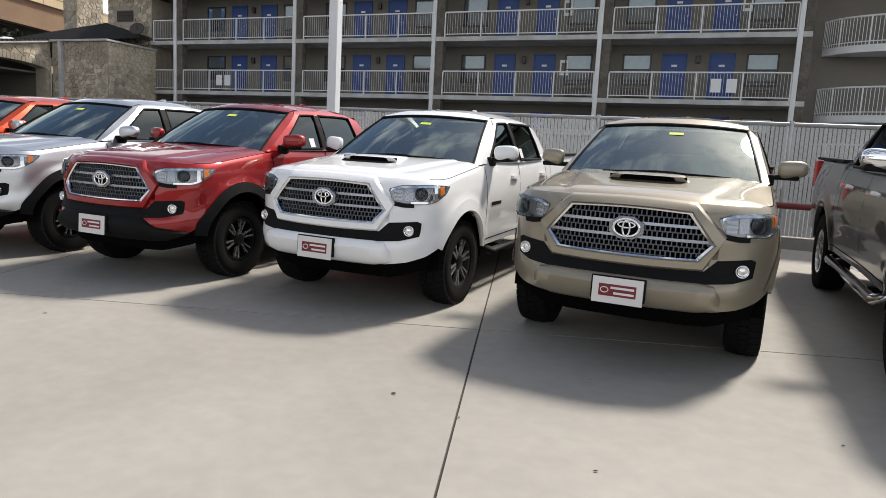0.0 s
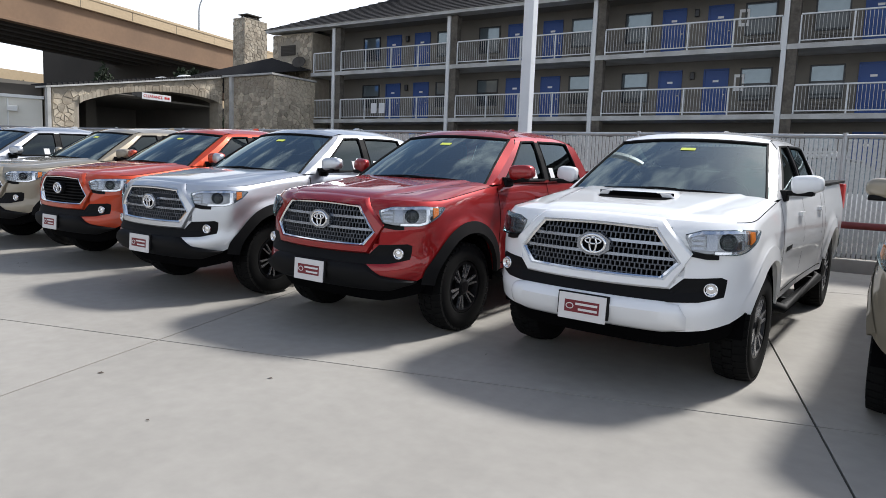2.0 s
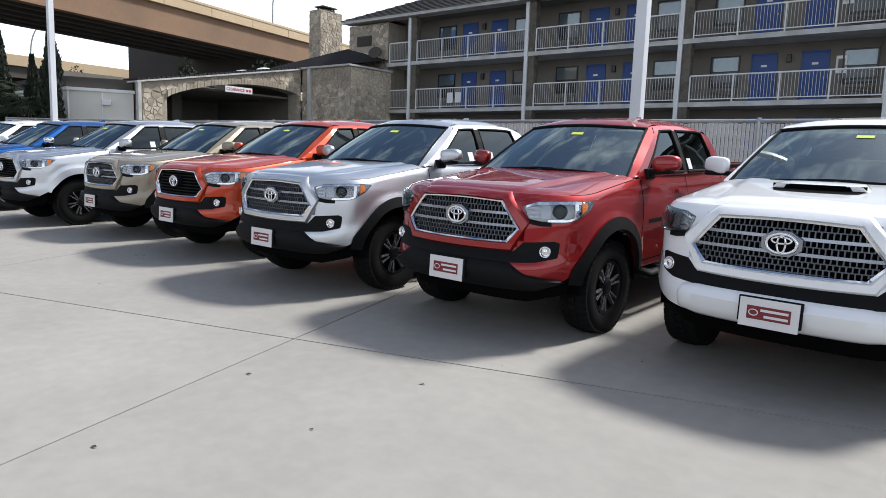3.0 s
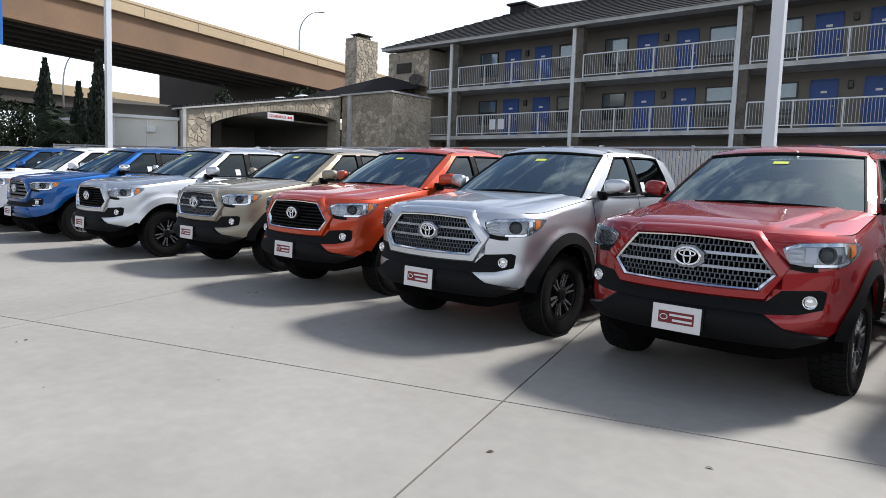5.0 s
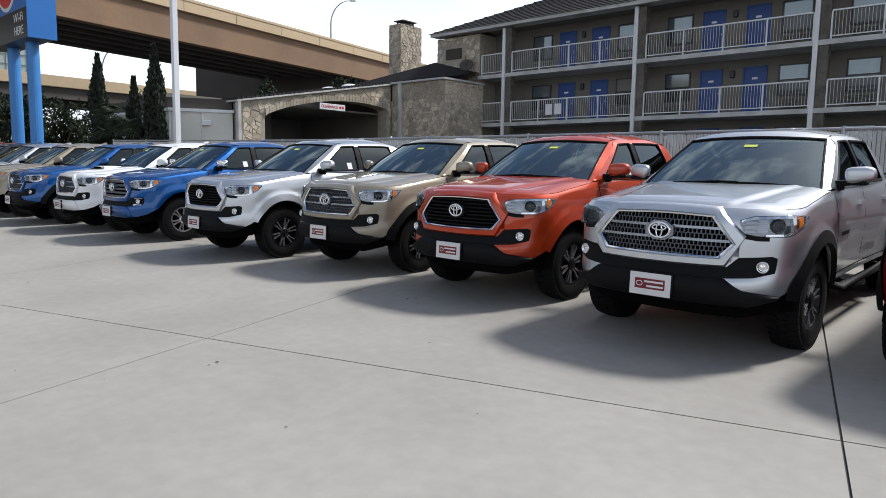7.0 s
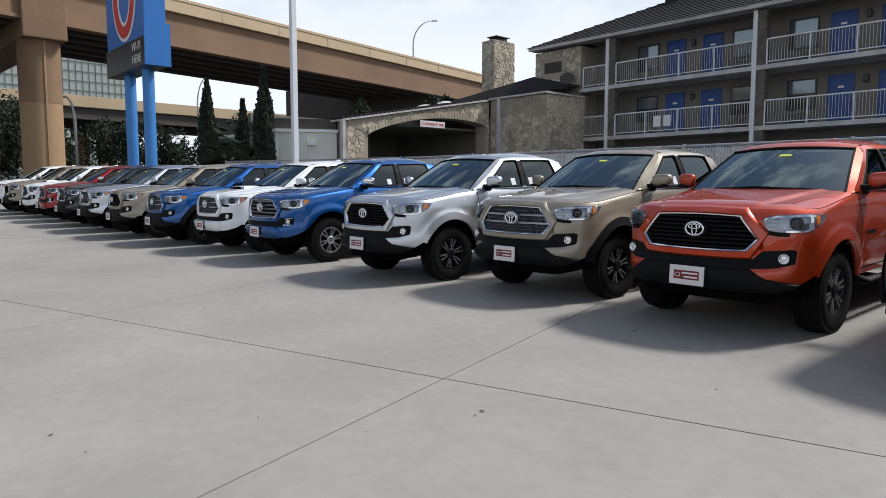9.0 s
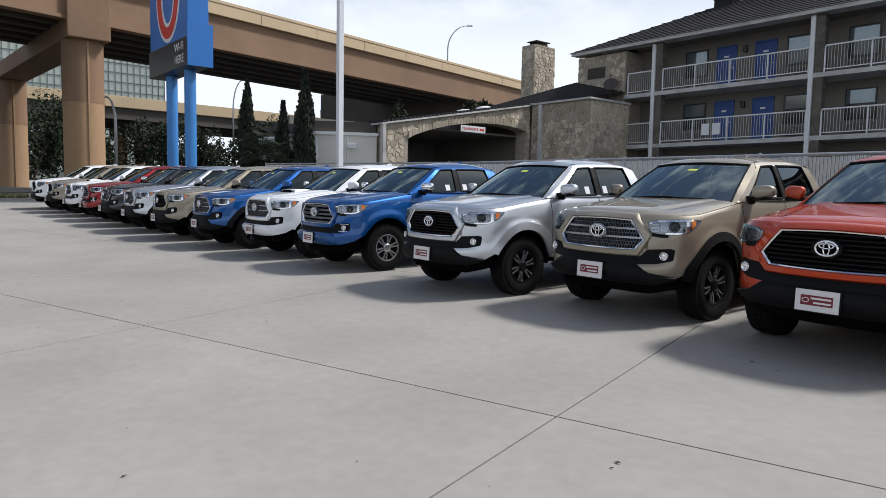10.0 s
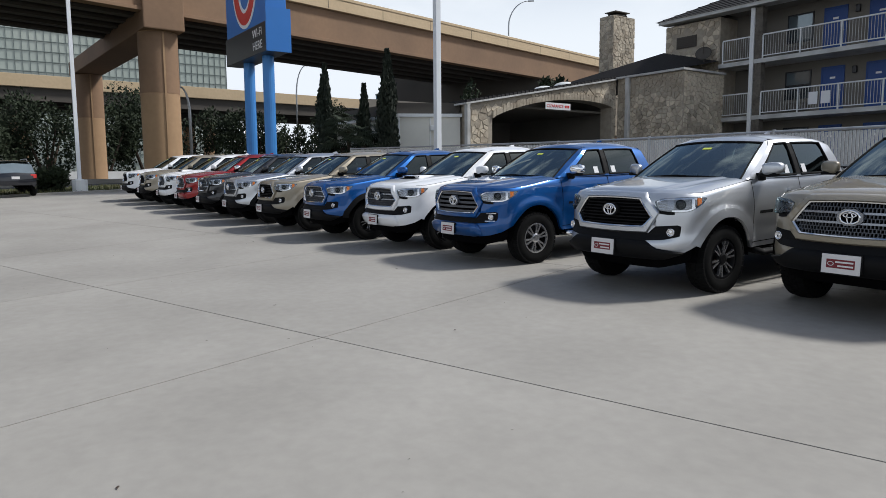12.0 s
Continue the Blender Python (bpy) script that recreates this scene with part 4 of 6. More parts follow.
def skin_point(s, z, off=0.0):
    """A point on the truck's flank or face, off metres proud of it."""
    sg, a = (1 if s >= 0 else -1), abs(s)
    f, p = ramp_at(FZ, z), ramp_at(PZ, z)

    def plan(q):
        if q <= S_SIDE:
            x, y = float(np.interp(q, TS, TX)), float(np.interp(q, TS, TY))
        else:
            x, y = HALF, CORNER + q - S_SIDE
        fade = max(0.0, 1 - y / 0.8)
        yy = y + f * fade
        xx = x * (1 - (1 - p) * min(1.0, y / 0.25 + 0.25))
        xx -= 0.022 * math.exp(-((yy - 2.5) / 0.85) ** 2) * (x / HALF)
        if yy > 4.9:
            xx -= 0.35 * (yy - 4.9) ** 2
        for w in WHEEL_Y:
            r = math.hypot(yy - w, z - WHEEL_Z)
            k = 1 - abs(r - 0.53) / 0.13
            if k > 0 and y > 0.3:
                xx += 0.024 * k * k * (3 - 2 * k)
        if 0.60 < z < 0.80 and 1.5 < yy < 3.6:
            xx -= 0.008 * math.sin((z - 0.6) / 0.2 * math.pi)
        return xx, yy

    x, y = plan(a)
    if off:
        x1, y1 = plan(a + 0.01)
        x0, y0 = plan(max(0.0, a - 0.01))
        tx, ty = x1 - x0, y1 - y0
        d = math.hypot(tx, ty) or 1
        x, y = x + ty / d * off, y - tx / d * off
    return (sg * x, y, z)


def lower_edge(s):
    a = abs(s)
    y = skin_point(a, 0.6)[1]
    if a < S_SIDE:
        base = float(np.interp(a, (0.0, 0.6, 0.8, 0.97, 1.1, 1.25), (0.455, 0.455, 0.475, 0.515, 0.585, 0.65)))
    else:
        base = 0.47
    for w in WHEEL_Y:
        d = abs(y - w)
        if d < ARCH_R:
            base = max(base, WHEEL_Z + math.sqrt(ARCH_R ** 2 - d * d))
    if y > 4.75:
        base = max(base, 0.55)
    return base


def upper_edge(s):
    a = abs(s)
    y = skin_point(a, 1.0)[1]
    return float(np.interp(y, (0.0, 0.3, 0.5, 0.7, 1.0, 1.3, 1.6, 3.58, 3.62, 5.3), (1.165, 1.152, 1.150, 1.165, 1.20, 1.235, 1.262, 1.275, 1.312, 1.325)))


def skin(bm, ss, lo, hi, rows, off, back=None):
    """A patch of the body between heights lo(s), hi(s), off proud, with turned-in edges."""
    cols = []
    for s in ss:
        a, b = lo(s), hi(s)
        cols.append([skin_point(s, a + (b - a) * k / rows, off) for k in range(rows + 1)])
    vs = sheet(bm, cols)
    if back is not None:
        rim = []
        inner = [[skin_point(s, lo(s) + (hi(s) - lo(s)) * k / rows, back) for k in range(rows + 1)] for s in ss]
        idx = [(i, 0) for i in range(len(ss))] + [(len(ss) - 1, k) for k in range(1, rows + 1)] + [(i, rows) for i in range(len(ss) - 2, -1, -1)] + [(0, k) for k in range(rows - 1, 0, -1)]
        rim = [(vs[i][k], bm.verts.new(inner[i][k])) for i, k in idx]
        for (a, c), (b, d) in zip(rim, rim[1:] + rim[:1]):
            bm.faces.new((a, c, d, b))
    bmesh.ops.recalc_face_normals(bm, faces=bm.faces[:])
    return vs


def span(a, b, n):
    return [a + (b - a) * i / n for i in range(n + 1)]


def outline(*pts):
    return lambda s: float(np.interp(s, [p[0] for p in pts], [p[1] for p in pts]))


def ellipse_ring(bm, cx, cz, rx, rz, r, n=24, y=0.0, squash=1.0):
    pts = [(cx + rx * math.cos(2 * math.pi * i / n), y, cz + rz * math.sin(2 * math.pi * i / n)) for i in range(n)]
    rings = []
    for i in range(n):
        a = 2 * math.pi * i / n
        o = Vector((math.cos(a), 0, math.sin(a)))
        p = Vector(pts[i])
        rings.append([bm.verts.new(p + r * math.cos(b) * o + Vector((0, r * squash * math.sin(b), 0))) for b in [2 * math.pi * k / 6 for k in range(6)]])
    for i in range(n):
        for k in range(6):
            bm.faces.new((rings[i][k], rings[i][(k + 1) % 6], rings[(i + 1) % n][(k + 1) % 6], rings[(i + 1) % n][k]))
    bmesh.ops.recalc_face_normals(bm, faces=bm.faces[:])


GRILLE_LO = outline((-0.575, 0.89), (-0.475, 0.79), (0.0, 0.783), (0.475, 0.79), (0.575, 0.89))
GRILLE_HI = outline((-0.575, 0.90), (-0.41, 1.10), (0.0, 1.112), (0.41, 1.10), (0.575, 0.90))
GRILLE_HEX = ((-0.475, 0.79), (0.475, 0.79), (0.565, 0.895), (0.405, 1.105), (-0.405, 1.105), (-0.565, 0.895))
BROW_HEX = ((-0.515, 0.722), (0.515, 0.722), (0.645, 0.965), (0.43, 1.168), (-0.43, 1.168), (-0.645, 0.965))


def hex_loop(mix, off, grow=1.0):
    """A closed loop on the truck's face, between the grille's hexagon (0) and the brow's (1)."""
    cs = [(a[0] + (b[0] - a[0]) * mix, a[1] + (b[1] - a[1]) * mix) for a, b in zip(GRILLE_HEX, BROW_HEX)]
    cs = [(u * grow, 0.945 + (v - 0.945) * (1 + (grow - 1) * 2.2)) for u, v in cs]
    pts = []
    for k, (a, b) in enumerate(zip(cs, cs[1:] + cs[:1])):
        n = 16 if k in (0, 3) else 5
        for i in range(n):
            f = i / n
            u, v = a[0] + (b[0] - a[0]) * f, a[1] + (b[1] - a[1]) * f
            if k in (0, 3):
                v += (-0.008 if k == 0 else 0.012) * math.sin(math.pi * f)
            pts.append(skin_point(u, min(v, 1.18), off))
    return pts + pts[:1]


def inset(fn, d):
    return lambda s: fn(s) + d


def wheel(parent, x, y, side, style):
    w = empty("wheel", pose(x, y, WHEEL_Z, 0, 0, 0 if side > 0 else 180))
    w.parent = parent
    bm = bmesh.new()
    prof = [(-0.12, 0.23), (-0.13, 0.28), (-0.128, 0.34), (-0.105, 0.378), (-0.06, WHEEL_R), (0.06, WHEEL_R), (0.105, 0.378), (0.128, 0.34), (0.13, 0.28), (0.118, 0.235), (0.09, 0.222)]
    lathe(bm, prof, 40)
    smooth_by_angle(part("tyre", bm, M_TYRE, w), 40)
    bm = bmesh.new()
    for k in range(40):
        a = 2 * math.pi * (k + 0.5) / 40
        for x0, x1, da in ((-0.11, -0.035, 0.0), (-0.03, 0.03, 0.5), (0.035, 0.122, 0.0)):
            a2 = a + da * 2 * math.pi / 40
            c, s_ = math.cos(a2), math.sin(a2)
            h = 0.025
            base = [(-s_ * h, c * h), (s_ * h, -c * h)]
            vs = []
            for xx in (x0, x1):
                for rr in (0.372, WHEEL_R + 0.008):
                    r_ = rr - (0.014 if abs(xx) > 0.1 else 0)
                    for bx, by in base:
                        vs.append(bm.verts.new((xx, c * r_ + bx, s_ * r_ + by)))
            for q in ((2, 3, 7, 6), (0, 2, 6, 4), (1, 5, 7, 3), (0, 1, 3, 2), (4, 6, 7, 5)):
                bm.faces.new([vs[i] for i in q])
    tagged(part("tread", bm, M_TYRE, w), kind="stuff")
    main = M_RIM
    bm = bmesh.new()
    lathe(bm, [(0.09, 0.226), (0.112, 0.224), (0.112, 0.205), (0.06, 0.195), (-0.02, 0.19), (-0.05, 0.0)], 36)
    rim = part("rim", bm, [M_RIMD], w, smooth=False)
    if style == "bright":
        bm = bmesh.new()
        lathe(bm, [(0.100, 0.227), (0.117, 0.226), (0.117, 0.206), (0.095, 0.200)], 36)
        part("rim_lip", bm, M_RIM, rim, "bright machined rim edge", smooth=False)
    n = 6
    for k in range(n):
        a = 2 * math.pi * k / n + 0.26
        bm = bmesh.new()
        for r0, r1, w0, w1, off_ in ((0.075, 0.195, 0.012, 0.013, 0.0) if style == "dark" else (0.05, 0.205, 0.015, 0.017, 0.0) if style == "six" else (0.03, 0.205, 0.020, 0.026, 0.0),):
            for sgn in (-1, 1):
                c, s_ = math.cos(a + sgn * 0.16), math.sin(a + sgn * 0.16)
                q = []
                for xx in (0.07, 0.098):
                    for rr, ww in ((r0, w0 * 0.6), (r1, w1 * 0.55)):
                        for e in (-1, 1):
                            q.append(bm.verts.new((xx + (0.016 if rr > 0.1 else 0.004), c * rr - s_ * ww * e, s_ * rr + c * ww * e)))
                for f in ((4, 5, 7, 6), (0, 2, 3, 1), (0, 4, 6, 2), (1, 3, 7, 5), (2, 6, 7, 3), (0, 1, 5, 4)):
                    bm.faces.new([q[i] for i in f])
        bmesh.ops.recalc_face_normals(bm, faces=bm.faces[:])
        part("spoke", bm, main, rim)
    bm = bmesh.new()
    lathe(bm, [(0.06, 0.075), (0.105, 0.07), (0.115, 0.05), (0.118, 0.0)], 16)
    part("hub_cap", bm, main if style == "bright" else M_RIMD, rim)


def pickup(kind, color, label):
    """A four-door pickup. kind: sport, offroad, basic or limited."""
    P = PAINTS[color]
    t = empty("pickup_truck", Matrix(), label, "pickup truck", "row of parked pickup trucks")

    # body shell with real wheel arches
    ss = span(0, 0.9, 18) + span(0.93, S_SIDE, 9) + span(S_SIDE + 0.04, s_at(5.32), 118)
    bm = bmesh.new()
    full = [-s for s in ss[:0:-1]] + ss
    rows = 16
    cols = []
    for s in full:
        a, b = lower_edge(s), upper_edge(s)
        col = []
        for k in range(rows + 1):
            z = a + (b - a) * k / rows
            deep = 0.0
            if abs(s) < 0.585 and GRILLE_LO(s) - 0.02 < z < GRILLE_HI(s) + 0.02:
                deep = -0.07
            col.append(skin_point(s, z, deep))
        x, y, z = col[-1]
        col[-1] = (x * 0.985, y + (0.012 if abs(s) < S_SIDE else 0), z)
        x, y, z = col[0]
        cols.append([(x * 0.955, y + (0.03 if abs(s) < 0.8 else 0), z)] + col)
    sheet(bm, cols)
    # tailgate
    lft, rgt = cols[0], cols[-1]
    sheet(bm, [lft, [(0, lft[i][1] + 0.03, lft[i][2]) for i in range(len(lft))], rgt])
    bmesh.ops.recalc_face_normals(bm, faces=bm.faces[:])
    body = smooth_by_angle(part("body", bm, P, t), 38)

    # hood: a raised middle between two creases, falling to the fenders
    top = [cols[full.index(q)][-1] for q in ss if q <= s_at(1.7)]
    ex, ey, ez = ([abs(q[k]) if k == 0 else q[k] for q in top] for k in range(3))
    corner_x = 0.80
    nf = max(k for k in range(len(ex)) if ex[k] <= corner_x) + 1
    corner_y = float(np.interp(corner_x, ex[:nf + 1], ey[:nf + 1]))

    def hood_edge(y):
        y = max(y, corner_y)
        return float(np.interp(y, [corner_y] + ey[nf:], [corner_x] + ex[nf:])), float(np.interp(y, ey, ez))

    def hood_z(x, y, reach):
        xe, ze = hood_edge(y)
        zc = float(np.interp(y, (0.18, 0.25, 0.4, 0.7, 1.0, 1.35), (1.178, 1.198, 1.221, 1.254, 1.284, 1.306)))
        a, w = abs(x), 0.43 + 0.17 * min(1.0, max(0.0, (y - 0.2) / 1.1))
        k = min(1.0, max(0.0, (a - w) / 0.07))
        g = 1 - 0.10 * min(1.0, a / w) ** 2 - 0.26 * k * k * (3 - 2 * k)
        if a > w + 0.07:
            g *= 1 - min(1.0, (a - w - 0.07) / max(0.02, xe - w - 0.07)) ** 2.2
        zf = float(np.interp(min(a, corner_x), ex[:nf + 1], ez[:nf + 1]))
        r = 1 - (1 - min(1.0, max(0.0, reach) / 0.11)) ** 2
        return zf + (ze + (zc - ze) * g - zf) * r if a < xe - 0.002 else ze

    bm = bmesh.new()
    grid = []
    for v in [-0.03, 0.0, 0.008, 0.02, 0.035, 0.055, 0.08, 0.11] + span(0.15, 1.0, 17):
        row = []
        for u in span(-1, 1, 56):
            yf = float(np.interp(abs(u) * corner_x, ex[:nf + 1], ey[:nf + 1]))
            yr = 1.40 - 0.16 * (1 - u * u)
            y = yf + (yr - yf) * max(v, 0.0)
            x = u * hood_edge(y)[0]
            row.append((x, y + (0.012 if v < 0 else 0.0), hood_z(x, y, y - yf) - (0.03 if v < 0 else 0.0)))
        row = [(row[0][0] * 0.985, row[0][1], row[0][2] - 0.03)] + row + [(row[-1][0] * 0.985, row[-1][1], row[-1][2] - 0.03)]
        grid.append(row)
    sheet(bm, grid)
    bmesh.ops.recalc_face_normals(bm, faces=bm.faces[:])
    smooth_by_angle(part("hood", bm, P, t), 50)
    # raised painted brow round the grille, and the hood's shut line
    bm = bmesh.new()
    sheet(bm, [hex_loop(-0.05, -0.02), hex_loop(0.0, 0.012), hex_loop(0.10, 0.030), hex_loop(0.72, 0.030), hex_loop(0.90, 0.016), hex_loop(1.0, -0.006)])
    bmesh.ops.recalc_face_normals(bm, faces=bm.faces[:])
    smooth_by_angle(part("grille_brow", bm, P, t), 32)
    for sg in (-1, 1):
        bm = bmesh.new()
        rows2 = []
        for y in span(corner_y + 0.02, 1.36, 14):
            xe, ze = hood_edge(y)
            rows2.append([(sg * (xe + 0.001), y, ze + 0.002), (sg * (xe - 0.004), y, ze + 0.006)])
        sheet(bm, rows2, flip=sg < 0)
        part("hood_shut_line", bm, M_HOLE, t)
    if kind == "sport":
        bm = bmesh.new()
        g2 = []
        for i, (yy, zz, hw) in enumerate(((0.58, 1.236, 0.29), (0.65, 1.251, 0.31), (0.745, 1.264, 0.318), (0.735, 1.300, 0.305), (0.80, 1.311, 0.302), (0.92, 1.314, 0.29), (1.05, 1.309, 0.27), (1.18, 1.294, 0.24))):
            g2.append([(x * hw, yy + 0.05 * abs(x) ** 3, zz - (0.05 if abs(x) > 0.99 and i > 1 else 0.012 * abs(x) ** 4)) for x in span(-1, 1, 14)])
        sheet(bm, g2)
        bmesh.ops.recalc_face_normals(bm, faces=bm.faces[:])
        sc = smooth_by_angle(part("hood_scoop", bm, P, t), 50)
        # black sheet laid on the scoop: the opening's shade is painted
        bm = bmesh.new()
        sheet(bm, [[(x * hw, y0 + 0.05 * abs(x) ** 3, z) for x in span(-1, 1, 12)] for y0, z, hw in ((0.64, 1.252, 0.255), (0.738, 1.267, 0.285), (0.733, 1.298, 0.285))])
        part("scoop_mouth", bm, M_HOLE, sc, "black sheet standing in for the shaded scoop opening")

    def screen(f, xx, out=0.0):
        """Windscreen surface: f up, xx across."""
        xb, xt = 0.805, 0.612
        half = xb + (xt - xb) * f ** 1.1
        yb = 1.36 - 0.16 * (1 - xx * xx)
        yt = 2.17 - 0.13 * (1 - xx * xx)
        z = 1.245 + (1.735 - 1.245) * f + 0.055 * (1 - xx * xx) * (1 - 0.5 * f)
        y = yb + (yt - yb) * f - 0.03 * math.sin(math.pi * f)
        return (xx * half, y - out * 0.55, z + out * 0.8)

    # cab
    lines = ((1.40, 2.17), (1.60, 2.27), (2.43, 2.46), (2.54, 2.56), (3.32, 3.23), (3.60, 3.48))
    vlev = (0.0, 0.06, 0.3, 0.6, 0.89, 0.93, 0.97, 1.0)

    def rail_drop(y):
        """The roof line falls away towards screen and tail."""
        return 0.05 * max(0.0, (y - 3.0) / 0.48) ** 2 + 0.014 * max(0.0, (2.55 - y) / 0.4) ** 2

    def cab_pt(c, v, sg, out=0.0):
        y = c[0] + (c[1] - c[0]) * v
        x = 0.868 + (0.680 - 0.868) * v ** 1.12 - 0.055 * max(0.0, (v - 0.82) / 0.18) ** 2 - 0.02 * ((y - 2.6) / 1.2) ** 2 + out
        return (sg * x, y, 1.262 + 0.463 * v - rail_drop(y) * v)

    bm = bmesh.new()
    for sg in (1, -1):
        for i in range(5):
            for j in range(len(vlev) - 1):
                glass = i in (1, 3) and 1 <= j <= 3
                if glass or i == 2 and 1 <= j <= 3:
                    continue
                n = 3
                for q in range(n):
                    c0 = [lines[i][k] + (lines[i + 1][k] - lines[i][k]) * q / n for k in (0, 1)]
                    c1 = [lines[i][k] + (lines[i + 1][k] - lines[i][k]) * (q + 1) / n for k in (0, 1)]
                    v4 = [bm.verts.new(cab_pt(c, v, sg)) for c, v in ((c0, vlev[j]), (c1, vlev[j]), (c1, vlev[j + 1]), (c0, vlev[j + 1]))]
                    bm.faces.new(v4 if sg > 0 else v4[::-1])
        # filler between windscreen edge and pillar
        sheet(bm, [[screen(f, sg * 0.985, -0.002) for f in span(0, 0.94, 6)], [cab_pt(lines[0], f, sg) for f in span(0, 1.0, 6)]], flip=sg > 0)
    # roof with crown, header and rear header
    rg = []
    for i in range(13):
        f = i / 12
        row = []
        for xx in span(-1, 1, 14):
            yf = 2.17 - 0.13 * (1 - xx * xx)
            yr = 3.47 + 0.05 * (1 - xx * xx)
            y = yf + (yr - yf) * f
            lift = (0.032 + 0.05 * math.sin(math.pi * min(1, max(0.0, f * 0.9 + 0.08))) ** 0.6) * (1 - abs(xx) ** 3.2)
            edge = cab_pt((y, y), 1.0, 1)
            row.append((xx * edge[0], y, 1.725 + lift - rail_drop(y)))
        rg.append(row)
    head = [[screen(f, xx, 0.004) for xx in span(-1, 1, 14)] for f in (0.88, 0.94)]
    head.append([(a[0] * 0.5 + b[0] * 0.5, a[1] * 0.5 + b[1] * 0.5 - 0.01, a[2] * 0.45 + b[2] * 0.55 + 0.012) for a, b in zip(head[1], rg[1])])
    sheet(bm, head + rg[1:])
    # rear wall of the cab under the rear window
    sheet(bm, [[(x * 0.865, 3.60 + 0.03 * (1 - x * x), 1.22) for x in span(-1, 1, 6)], [(x * 0.845, 3.585 + 0.03 * (1 - x * x), 1.33) for x in span(-1, 1, 6)]])
    bmesh.ops.remove_doubles(bm, verts=bm.verts[:], dist=0.001)
    bmesh.ops.recalc_face_normals(bm, faces=bm.faces[:])
    smooth_by_angle(part("cab", bm, P, t), 40)
    for sg in (1, -1):
        bm = bmesh.new()
        sheet(bm, [[cab_pt(c, v, sg, 0.004) for c in (lines[2], lines[3])] for v in (0.06, 0.3, 0.6, 0.89)], flip=sg < 0)
        part("door_pillar", bm, M_BLACK, t, "black door pillar trim")
    for sg in (1, -1):
        for i in (1, 3):
            bm = bmesh.new()
            sheet(bm, [[cab_pt([lines[i][k] + (lines[i + 1][k] - lines[i][k]) * f for k in (0, 1)], v, sg, -0.012) for f in span(0, 1, 4)] for v in span(0.05, 0.90, 4)], flip=sg < 0)
            g = part("side_window", bm, M_TINT, t, "tinted side window", smooth=True)
            g.visible_shadow = False
            bm = bmesh.new()
            for k, (c, va, vb) in enumerate(((lines[i], 0.05, 0.895), (lines[i + 1], 0.05, 0.895))):
                tube(bm, [cab_pt(c, v, sg, 0.0) for v in (va, (va + vb) / 2, vb)], 0.012, 6)
            tube(bm, [cab_pt([lines[i][k] + (lines[i + 1][k] - lines[i][k]) * f for k in (0, 1)], 0.055, sg, 0.002) for f in span(0, 1, 4)], 0.014, 6)
            tube(bm, [cab_pt([lines[i][k] + (lines[i + 1][k] - lines[i][k]) * f for k in (0, 1)], 0.895, sg, 0.0) for f in span(0, 1, 4)], 0.012, 6)
            part("window_seal", bm, M_BLACK, g)

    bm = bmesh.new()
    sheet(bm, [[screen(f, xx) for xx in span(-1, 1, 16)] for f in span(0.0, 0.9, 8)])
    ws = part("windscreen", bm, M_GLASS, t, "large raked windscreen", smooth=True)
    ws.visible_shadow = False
    bm = bmesh.new()
    for sg in (-1, 1):
        tube(bm, [screen(f, sg * 0.985, 0.002) for f in span(0, 0.9, 6)], 0.011, 6)
    tube(bm, [screen(0.885, xx, 0.004) for xx in span(-1, 1, 10)], 0.014, 6)
    part("screen_seal", bm, M_BLACK, ws)
    bm = bmesh.new()
    sheet(bm, [[(x * 0.84, 1.42 - 0.20 * (1 - x * x), 1.262 + 0.045 * (1 - x * x)) for x in span(-1, 1, 12)], [(x * 0.84, 1.32 - 0.20 * (1 - x * x), 1.22 + 0.055 * (1 - x * x)) for x in span(-1, 1, 12)]])
    part("cowl", bm, M_BLACK, t, "black cowl panel")
    bm = bmesh.new()
    tube(bm, [screen(0.0, -0.55, 0.012), screen(0.012, 0.0, 0.012), screen(0.01, 0.2, 0.012)], 0.009, 5)
    part("wiper", bm, M_BLACK, t)
    bm = bmesh.new()
    tube(bm, [screen(0.0, 0.1, 0.012), screen(0.012, 0.5, 0.012), screen(0.02, 0.75, 0.012)], 0.009, 5)
    part("wiper", bm, M_BLACK, t)
    bm = bmesh.new()
    sheet(bm, [[(x * (0.835 - 0.20 * f), 3.58 + 0.03 * (1 - x * x) - 0.11 * f, 1.325 + 0.36 * f) for x in span(-1, 1, 8)] for f in span(0, 1, 3)])
    rw = part("rear_window", bm, M_TINT, t, smooth=True)
    rw.visible_shadow = False
    tag = bmesh.new()
    sheet(tag, [[screen(f, xx, 0.004) for xx in (0.0, 0.09, 0.18)] for f in (0.69, 0.735)])
    part("windscreen_tag", tag, M_YTAG, ws, "yellow-green dealer tag")
    part("mirror_mount", boxes((-0.14, 0.1, 1.96, 2.0, 1.60, 1.66), bevel=0.02), M_BLACK, t, "dark rear-view mirror")
    for y0 in (2.22, 2.61):
        bm = bmesh.new()
        sheet(bm, [[cab_pt((y, y), v, 1, -0.008) for y in (y0, y0 + 0.095)] for v in (0.10, 0.32)])
        part("window_sticker", bm, M_SIGNWH, t, "white paper window sticker")

    # cab interior
    part("cab_floor", boxes((-0.78, 0.78, 1.15, 3.56, 0.55, 0.72), (-0.80, 0.80, 3.48, 3.55, 0.72, 1.2)), M_DARKIN, t)
    part("dashboard", boxes((-0.78, 0.78, 1.40, 1.78, 0.8, 1.25), bevel=0.05), M_DARKIN, t, "black dashboard")
